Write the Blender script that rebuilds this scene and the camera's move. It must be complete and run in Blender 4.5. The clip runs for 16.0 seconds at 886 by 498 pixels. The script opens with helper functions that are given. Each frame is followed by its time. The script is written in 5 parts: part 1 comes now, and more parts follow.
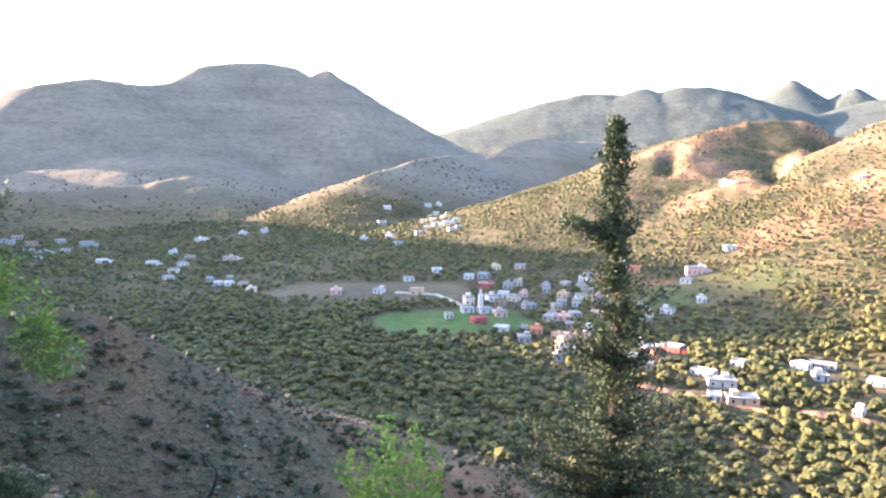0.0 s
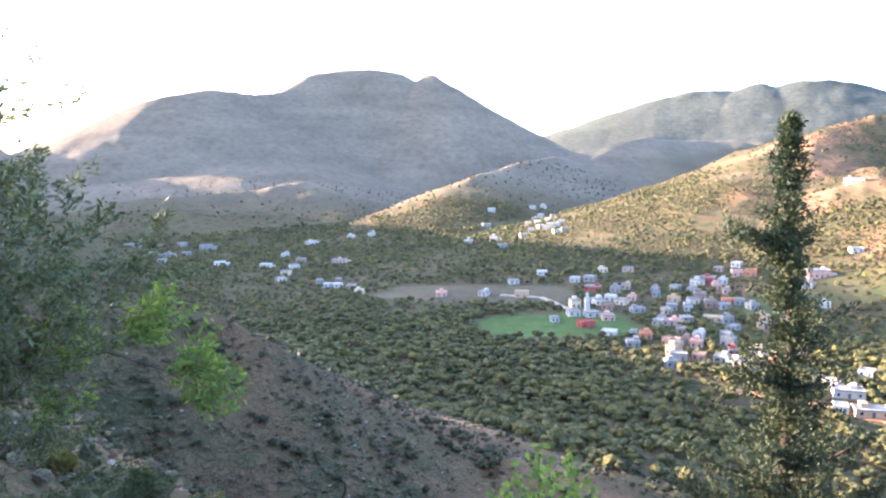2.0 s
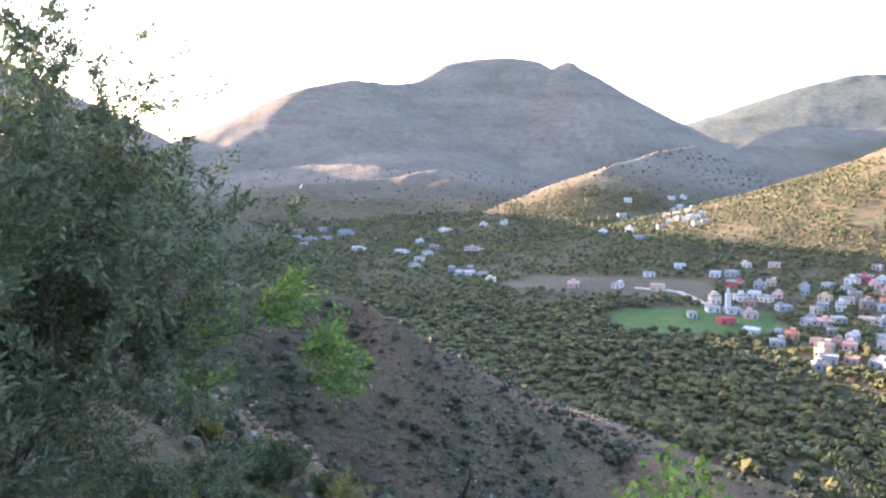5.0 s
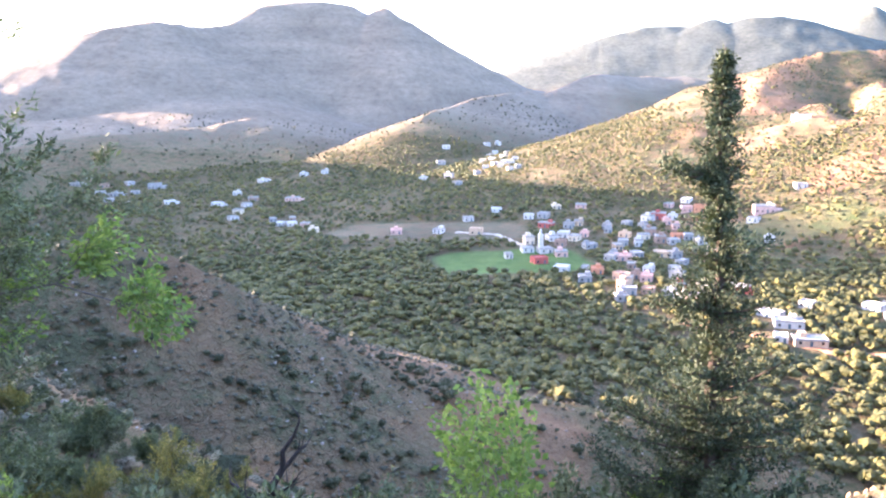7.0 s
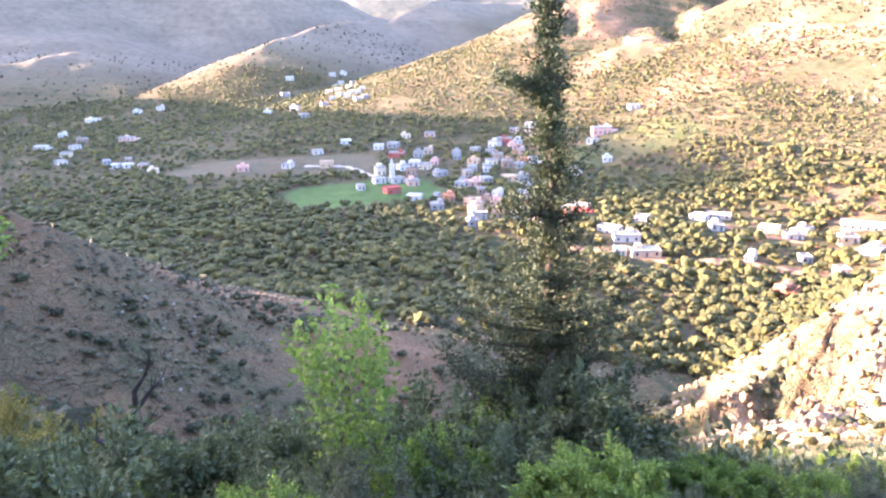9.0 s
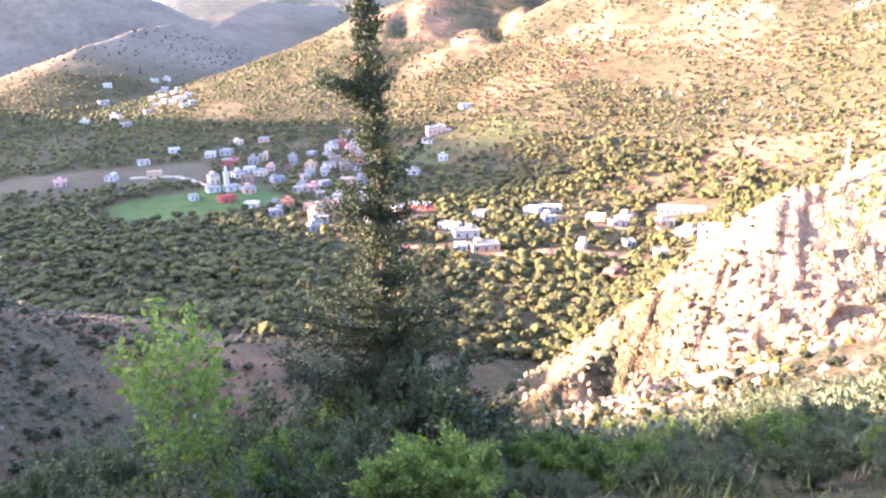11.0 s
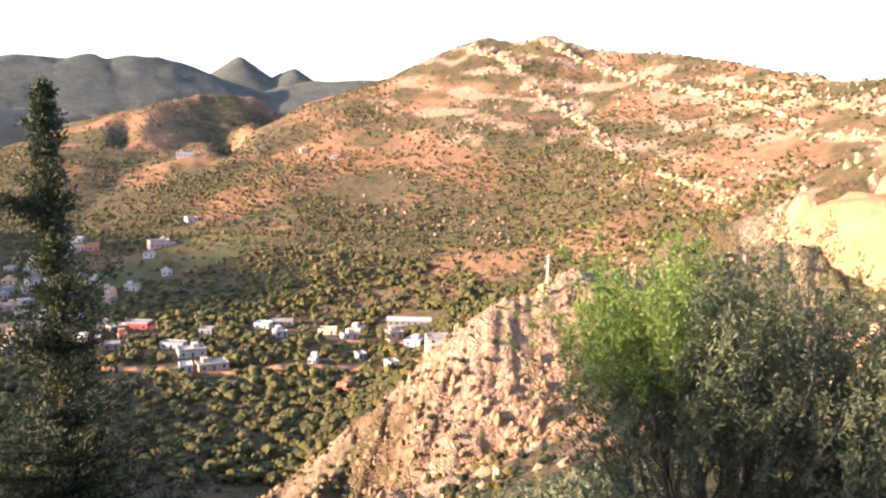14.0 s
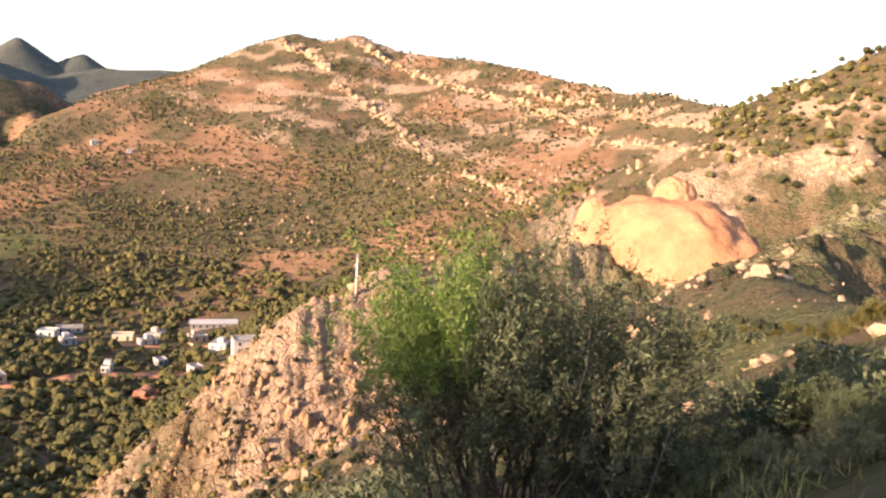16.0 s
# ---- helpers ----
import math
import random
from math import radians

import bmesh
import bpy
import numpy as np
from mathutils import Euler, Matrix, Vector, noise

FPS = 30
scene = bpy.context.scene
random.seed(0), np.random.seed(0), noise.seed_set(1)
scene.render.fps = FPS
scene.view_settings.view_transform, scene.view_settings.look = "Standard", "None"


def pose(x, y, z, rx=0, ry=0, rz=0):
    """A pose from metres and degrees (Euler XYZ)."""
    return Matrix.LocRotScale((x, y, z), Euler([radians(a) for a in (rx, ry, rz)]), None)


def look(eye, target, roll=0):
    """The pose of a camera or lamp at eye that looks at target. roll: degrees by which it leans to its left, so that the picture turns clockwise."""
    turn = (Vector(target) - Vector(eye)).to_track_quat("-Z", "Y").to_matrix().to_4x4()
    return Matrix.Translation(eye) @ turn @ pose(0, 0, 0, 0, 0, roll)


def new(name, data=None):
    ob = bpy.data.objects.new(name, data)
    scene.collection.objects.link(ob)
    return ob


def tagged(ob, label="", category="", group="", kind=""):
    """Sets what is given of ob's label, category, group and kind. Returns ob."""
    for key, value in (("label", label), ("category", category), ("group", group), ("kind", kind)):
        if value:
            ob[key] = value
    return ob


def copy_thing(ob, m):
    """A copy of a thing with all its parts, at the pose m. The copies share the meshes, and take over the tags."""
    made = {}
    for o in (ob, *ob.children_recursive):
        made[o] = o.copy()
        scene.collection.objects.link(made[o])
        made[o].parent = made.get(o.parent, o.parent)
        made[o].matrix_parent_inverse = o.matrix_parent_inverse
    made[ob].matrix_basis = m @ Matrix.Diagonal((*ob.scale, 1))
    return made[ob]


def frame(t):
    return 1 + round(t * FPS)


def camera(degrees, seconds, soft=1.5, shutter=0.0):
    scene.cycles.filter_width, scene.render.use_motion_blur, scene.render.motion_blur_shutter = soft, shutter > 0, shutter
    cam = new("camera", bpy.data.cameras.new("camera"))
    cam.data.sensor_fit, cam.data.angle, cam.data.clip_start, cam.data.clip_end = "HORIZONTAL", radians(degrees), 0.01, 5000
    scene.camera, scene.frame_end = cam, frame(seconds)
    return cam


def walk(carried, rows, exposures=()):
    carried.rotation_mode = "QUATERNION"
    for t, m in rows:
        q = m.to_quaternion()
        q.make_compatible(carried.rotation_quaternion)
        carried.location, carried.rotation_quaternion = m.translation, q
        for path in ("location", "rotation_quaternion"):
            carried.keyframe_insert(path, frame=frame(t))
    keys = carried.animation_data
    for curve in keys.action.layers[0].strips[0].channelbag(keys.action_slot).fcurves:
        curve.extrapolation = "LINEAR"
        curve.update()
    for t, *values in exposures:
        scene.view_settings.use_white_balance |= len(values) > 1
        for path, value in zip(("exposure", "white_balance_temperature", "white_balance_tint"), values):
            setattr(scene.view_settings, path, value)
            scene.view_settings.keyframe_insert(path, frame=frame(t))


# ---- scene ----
# ---------------------------------------------------------------- camera
# seconds, x, y, z, heading, tilt, lean
PATH = [
    (0, 0.52, -0.52, -0.05, 0.00, -7.00, 0.16),
    (0.5, 0.25, -0.27, -0.07, 0.56, -8.14, 0.27),
    (1, -0.01, -0.08, -0.06, -0.52, -8.52, -1.09),
    (1.5, -0.14, 0.05, -0.03, -0.63, -6.91, -1.15),
    (2, -0.18, 0.29, 0.00, -7.72, -6.78, -0.85),
    (2.5, -0.17, 0.38, 0.03, -9.68, -6.44, -0.06),
    (3, -0.16, 0.44, 0.07, -15.62, -6.50, -0.26),
    (3.5, -0.12, 0.47, 0.09, -16.72, -6.80, -0.84),
    (4.6, -0.14, 0.38, 0.03, -17.60, -7.40, -0.75),
    (5.8, -0.16, 0.28, -0.03, -16.15, -8.23, -0.60),
    (6, -0.16, 0.22, -0.03, -13.62, -9.22, -0.24),
    (6.5, -0.08, 0.06, 0.01, -8.76, -10.49, -0.54),
    (7, 0.00, 0.00, 0.00, -4.42, -11.43, -0.74),
    (7.5, 0.08, -0.04, -0.06, -1.60, -12.92, -1.18),
    (8, 0.11, -0.09, -0.14, 1.40, -14.88, -1.41),
    (8.5, 0.16, -0.19, -0.18, 5.77, -16.11, -1.36),
    (9, 0.14, -0.22, -0.20, 6.54, -16.67, -1.44),
    (9.5, 0.18, -0.28, -0.20, 10.42, -16.86, -0.44),
    (9.7, 0.16, -0.27, -0.18, 11.72, -16.79, -0.81),
    (12, 0.50, -0.52, -0.20, 24.68, -16.35, -0.53),
    (12.5, 0.61, -0.49, -0.19, 28.64, -15.08, 0.10),
    (13, 0.74, -0.48, -0.13, 32.53, -11.03, 0.59),
    (13.5, 0.79, -0.47, -0.08, 35.46, -8.29, 0.63),
    (14, 0.77, -0.51, -0.06, 38.57, -8.43, 1.63),
    (14.5, 0.82, -0.56, -0.06, 43.82, -8.23, 2.96),
    (15, 0.86, -0.60, -0.07, 49.33, -7.24, 3.38),
    (15.5, 0.85, -0.61, -0.08, 52.00, -7.31, 3.37),
    (16, 0.87, -0.63, -0.08, 52.66, -7.87, 3.40),
]
cam = camera(59.48, 16.0, soft=2.2)
EXPOSURES = [(0, 3.25, 5850, 21), (3.5, 3.25, 5750, 22), (5.8, 3.05, 5750, 25), (7, 3.68, 5750, 28), (9, 3.75, 5900, 33), (12, 3.12, 5850, 34), (13.5, 2.28, 6200, 30), (14.5, 2.05, 6550, 27), (15.5, 1.86, 6650, 26), (16, 1.68, 6750, 26)]
walk(cam, [(t, pose(x, y, z, 90 + p, 0, -h) @ pose(0, 0, 0, 0, 0, r)) for t, x, y, z, h, p, r in PATH], EXPOSURES)

# ---------------------------------------------------------------- light
SUN_AZ, SUN_EL = -72.0, 12.0          # degrees clockwise from +y, and above the horizon
world = bpy.data.worlds.new("sky")
scene.world = world
world.use_nodes = True
wn = world.node_tree
sky = wn.nodes.new("ShaderNodeTexSky")
sky.sky_type, sky.sun_disc = "NISHITA", False
sky.sun_elevation, sky.sun_rotation = radians(SUN_EL), radians(SUN_AZ)
sky.altitude, sky.dust_density = 600, 2.5
wn.links.new(sky.outputs[0], wn.nodes["Background"].inputs[0])
wn.nodes["Background"].inputs[1].default_value = 0.148

sun = new("sun", bpy.data.lights.new("sun", "SUN"))
sun.data.energy, sun.data.angle, sun.data.color = 5.0, radians(0.55), (1.0, 0.75, 0.49)
sa, se = radians(SUN_AZ), radians(SUN_EL)
SUN_DIR = Vector((math.sin(sa) * math.cos(se), math.cos(sa) * math.cos(se), math.sin(se)))
sun.matrix_world = look(SUN_DIR * 500, (0, 0, 0))


# ---------------------------------------------------------------- materials
def material(name, rough=0.9, spec=0.2):
    m = bpy.data.materials.new(name)
    m.use_nodes = True
    b = m.node_tree.nodes["Principled BSDF"]
    b.inputs["Roughness"].default_value = rough
    b.inputs["Specular IOR Level"].default_value = spec
    return m, m.node_tree, b


def link(nt, a, b):
    nt.links.new(a, b)


def noise_node(nt, scale, detail=6, rough=0.6, coord="Object"):
    tc = nt.nodes.new("ShaderNodeTexCoord")
    n = nt.nodes.new("ShaderNodeTexNoise")
    n.inputs["Scale"].default_value, n.inputs["Detail"].default_value, n.inputs["Roughness"].default_value = scale, detail, rough
    link(nt, tc.outputs[coord], n.inputs["Vector"])
    return n.outputs["Fac"]


def ramp(nt, fac, stops):
    r = nt.nodes.new("ShaderNodeValToRGB")
    e = r.color_ramp.elements
    while len(e) < len(stops):
        e.new(0.5)
    for el, (p, c) in zip(e, stops):
        el.position, el.color = p, (*c, 1)
    link(nt, fac, r.inputs[0])
    return r.outputs[0]


def mix(nt, fac, a, b, mode="MIX"):
    m = nt.nodes.new("ShaderNodeMix")
    m.data_type, m.blend_type = "RGBA", mode
    for sock, v in ((m.inputs["Factor"], fac), (m.inputs["A"], a), (m.inputs["B"], b)):
        if isinstance(v, tuple):
            sock.default_value = (*v, 1)
        elif isinstance(v, (int, float)):
            sock.default_value = v
        else:
            link(nt, v, sock)
    return m.outputs["Result"]


def scalar(nt, op, a, b=0.0, clamp=False):
    m = nt.nodes.new("ShaderNodeMath")
    m.operation, m.use_clamp = op, clamp
    for i, v in enumerate((a, b)):
        if isinstance(v, (int, float)):
            m.inputs[i].default_value = v
        else:
            link(nt, v, m.inputs[i])
    return m.outputs[0]


def bump(nt, b, fac, strength, distance):
    n = nt.nodes.new("ShaderNodeBump")
    n.inputs["Strength"].default_value, n.inputs["Distance"].default_value = strength, distance
    link(nt, fac, n.inputs["Height"])
    link(nt, n.outputs[0], b.inputs["Normal"])


def plain(name, dark, light, scale=3.0, rough=0.85, strength=0.3, distance=0.02, spec=0.2):
    """A surface whose colour wanders between two tones at two scales."""
    m, nt, b = material(name, rough, spec)
    coarse, fine = noise_node(nt, scale), noise_node(nt, scale * 9, 4)
    f = scalar(nt, "ADD", scalar(nt, "MULTIPLY", coarse, 0.65), scalar(nt, "MULTIPLY", fine, 0.35))
    link(nt, ramp(nt, f, [(0.32, dark), (0.68, light)]), b.inputs["Base Color"])
    bump(nt, b, fine, strength, distance)
    return m


def foliage(name, dark, light, tip=None, scale=0.15, through_light=0.0, spec=0.25, clumpy=0.0):
    """Leaves: each clump or leaf has its own tone, and the stand varies over the ground."""
    m, nt, b = material(name, 0.6, spec)
    geo = nt.nodes.new("ShaderNodeNewGeometry")
    wide = noise_node(nt, scale, 3)
    f = scalar(nt, "ADD", scalar(nt, "MULTIPLY", geo.outputs["Random Per Island"], 0.6), scalar(nt, "MULTIPLY", wide, 0.5))
    col = ramp(nt, f, [(0.1, dark), (0.6, light), (0.95, tip or light)])
    if clumpy:
        speck = noise_node(nt, clumpy, 4, 0.7)
        col = mix(nt, 0.75, col, ramp(nt, speck, [(0.34, (0.62, 0.64, 0.62)), (0.52, (1, 1, 1)), (0.68, (1.3, 1.27, 1.2))]), "MULTIPLY")
        bump(nt, b, speck, 1.0, 0.8)
    link(nt, col, b.inputs["Base Color"])
    if through_light:
        t = nt.nodes.new("ShaderNodeBsdfTranslucent")
        link(nt, mix(nt, 1.0, col, (1.2, 1.25, 0.6), "MULTIPLY"), t.inputs["Color"])
        s = nt.nodes.new("ShaderNodeMixShader")
        s.inputs[0].default_value = through_light
        link(nt, b.outputs[0], s.inputs[1])
        link(nt, t.outputs[0], s.inputs[2])
        link(nt, s.outputs[0], nt.nodes["Material Output"].inputs["Surface"])
    return m


def ground_material():
    """Maquis ground: dry grass and shrub tones, with rock, green grass and red earth where the cover says so."""
    m, nt, b = material("hill_ground", 0.95, 0.1)
    cov = nt.nodes.new("ShaderNodeAttribute")
    cov.attribute_name = "cover"
    sep = nt.nodes.new("ShaderNodeSeparateColor")
    link(nt, cov.outputs["Color"], sep.inputs[0])
    wide, mid, fine = noise_node(nt, 0.012, 5), noise_node(nt, 0.09, 6, 0.7), noise_node(nt, 0.6, 10, 0.75)
    dry = ramp(nt, mid, [(0.3, (0.10, 0.075, 0.042)), (0.5, (0.19, 0.135, 0.08)), (0.7, (0.28, 0.195, 0.12))])
    scrub = ramp(nt, fine, [(0.35, (0.035, 0.045, 0.022)), (0.65, (0.09, 0.10, 0.045))])
    base = mix(nt, ramp(nt, scalar(nt, "ADD", scalar(nt, "MULTIPLY", mid, 0.6), scalar(nt, "MULTIPLY", fine, 0.4)),
                        [(0.44, (0, 0, 0)), (0.56, (1, 1, 1))]), dry, scrub)
    stone = ramp(nt, fine, [(0.25, (0.16, 0.11, 0.075)), (0.45, (0.38, 0.27, 0.18)), (0.75, (0.52, 0.40, 0.29))])
    vor = nt.nodes.new("ShaderNodeTexVoronoi")
    vor.feature = "DISTANCE_TO_EDGE"
    vor.inputs["Scale"].default_value = 0.45
    tco = nt.nodes.new("ShaderNodeTexCoord")
    warp = nt.nodes.new("ShaderNodeVectorMath")
    warp.operation = "MULTIPLY_ADD"
    warp.inputs[1].default_value, warp.inputs[2].default_value = (0.9, 0.9, 1.0), (0.0, 0.0, 0.0)
    twist = nt.nodes.new("ShaderNodeTexNoise")
    twist.inputs["Scale"].default_value, twist.inputs["Detail"].default_value = 0.35, 4
    link(nt, tco.outputs["Object"], twist.inputs["Vector"])
    swell = nt.nodes.new("ShaderNodeVectorMath")
    swell.operation = "MULTIPLY_ADD"
    swell.inputs[1].default_value = (7.0, 7.0, 7.0)
    link(nt, twist.outputs["Color"], swell.inputs[0])
    link(nt, tco.outputs["Object"], swell.inputs[2])
    link(nt, swell.outputs[0], warp.inputs[0])
    link(nt, warp.outputs[0], vor.inputs["Vector"])
    crack = ramp(nt, vor.outputs["Distance"], [(0.0, (0.30, 0.27, 0.25)), (0.09, (1, 1, 1))])
    stone = mix(nt, 0.3, stone, crack, "MULTIPLY")
    band = nt.nodes.new("ShaderNodeTexNoise")
    band.inputs["Scale"].default_value, band.inputs["Detail"].default_value = 1.0, 5
    flat = nt.nodes.new("ShaderNodeVectorMath")
    flat.operation = "MULTIPLY"
    flat.inputs[1].default_value = (0.004, 0.004, 0.07)
    link(nt, tco.outputs["Object"], flat.inputs[0])
    link(nt, flat.outputs[0], band.inputs["Vector"])
    grass = ramp(nt, mid, [(0.3, (0.07, 0.125, 0.04)), (0.7, (0.14, 0.20, 0.065))])
    red = ramp(nt, mid, [(0.3, (0.20, 0.115, 0.065)), (0.7, (0.36, 0.22, 0.13))])
    # pale limestone of the mountains, made lighter to stand for haze
    hazed_chalk = ramp(nt, mid, [(0.25, (0.15, 0.128, 0.10)), (0.5, (0.235, 0.195, 0.15)), (0.75, (0.31, 0.255, 0.195))])
    hazed_chalk = mix(nt, 0.15, hazed_chalk, ramp(nt, band.outputs["Fac"], [(0.36, (0.5, 0.5, 0.5)), (0.5, (1, 1, 1)), (0.64, (1.45, 1.4, 1.3))]), "MULTIPLY")
    # cool dark tone that paints haze and shade onto the far ranges
    haze_at = nt.nodes.new("ShaderNodeAttribute")
    haze_at.attribute_name = "far_haze"
    haze_tone = ramp(nt, mid, [(0.3, (0.05, 0.062, 0.055)), (0.7, (0.12, 0.13, 0.115))])
    patch = scalar(nt, "MULTIPLY", scalar(nt, "SUBTRACT", fine, 0.5), 1.6)
    def amount(ch):
        return scalar(nt, "ADD", scalar(nt, "MULTIPLY", scalar(nt, "SUBTRACT", ch, 0.5), 3.0), scalar(nt, "ADD", patch, 0.5), True)
    col = mix(nt, scalar(nt, "MULTIPLY", cov.outputs["Alpha"], 0.85), base, hazed_chalk)
    col = mix(nt, haze_at.outputs["Fac"], col, haze_tone)
    col = mix(nt, amount(sep.outputs[2]), col, red)
    col = mix(nt, amount(sep.outputs[0]), col, stone)
    col = mix(nt, sep.outputs[1], col, grass)
    col = mix(nt, 0.35, col, ramp(nt, wide, [(0.35, (0.55, 0.55, 0.55)), (0.65, (1.25, 1.25, 1.25))]), "MULTIPLY")
    link(nt, col, b.inputs["Base Color"])
    bump(nt, b, scalar(nt, "ADD", scalar(nt, "ADD", mid, scalar(nt, "MULTIPLY", fine, 0.6)), scalar(nt, "MULTIPLY", scalar(nt, "MINIMUM", vor.outputs["Distance"], 0.15), 2.0)), 1.0, 1.3)
    return m


GROUND = ground_material()
OLIVE = foliage("olive_foliage", (0.032, 0.038, 0.016), (0.092, 0.090, 0.031), (0.155, 0.132, 0.036), 0.02, 0.0, 0.15, 1.1)
MAQUIS = foliage("maquis_foliage", (0.022, 0.028, 0.014), (0.058, 0.065, 0.031), (0.105, 0.095, 0.05), 0.01, 0.0, 0.15, 2.2)
BARK = plain("bark", (0.06, 0.045, 0.035), (0.17, 0.13, 0.10), 8, 0.95, 0.8, 0.02)
ROCK = plain("limestone", (0.20, 0.13, 0.08), (0.48, 0.35, 0.23), 0.35, 0.95, 0.9, 0.3)


# ---------------------------------------------------------------- the lie of the land
def hashed(ix, iy, seed):
    h = (ix.astype(np.int64) * 374761393 + iy.astype(np.int64) * 668265263 + seed * 974634777) & 0x7FFFFFFF
    h = ((h ^ (h >> 13)) * 1274126177) & 0x7FFFFFFF
    return ((h ^ (h >> 16)) & 0xFFFF) / 65535.0


def value_noise(x, y, seed):
    ix, iy = np.floor(x), np.floor(y)
    fx, fy = x - ix, y - iy
    fx, fy = fx * fx * (3 - 2 * fx), fy * fy * (3 - 2 * fy)
    a, b = hashed(ix, iy, seed), hashed(ix + 1, iy, seed)
    c, d = hashed(ix, iy + 1, seed), hashed(ix + 1, iy + 1, seed)
    return (a + (b - a) * fx) * (1 - fy) + (c + (d - c) * fx) * fy - 0.5


def fbm(x, y, size, octaves, seed, ridged=False):
    out, amp = 0.0, 1.0
    for k in range(octaves):
        n = value_noise(x / size + 17.3 * k, y / size - 9.1 * k, seed + k)
        out = out + amp * ((0.25 - np.abs(n)) * 2 if ridged else n)
        size, amp = size * 0.5, amp * 0.52
    return out


def polar(az, d):
    return d * math.sin(radians(az)), d * math.cos(radians(az))


def crest(rows, steps=5):
    """A crest line through rows of heading, angle of height and distance from the viewpoint, rounded between them."""
    p = [Vector((*polar(a, d), d * math.tan(radians(e)))) for a, e, d in rows]
    out = []
    for i in range(len(p) - 1):
        p0, p1, p2, p3 = p[max(i - 1, 0)], p[i], p[i + 1], p[min(i + 2, len(p) - 1)]
        for k in range(steps):
            t = k / steps
            out.append(0.5 * (2 * p1 + (p2 - p0) * t + (2 * p0 - 5 * p1 + 4 * p2 - p3) * t * t + (3 * p1 - p0 - 3 * p2 + p3) * t ** 3))
    out.append(p[-1])
    return np.array(out)


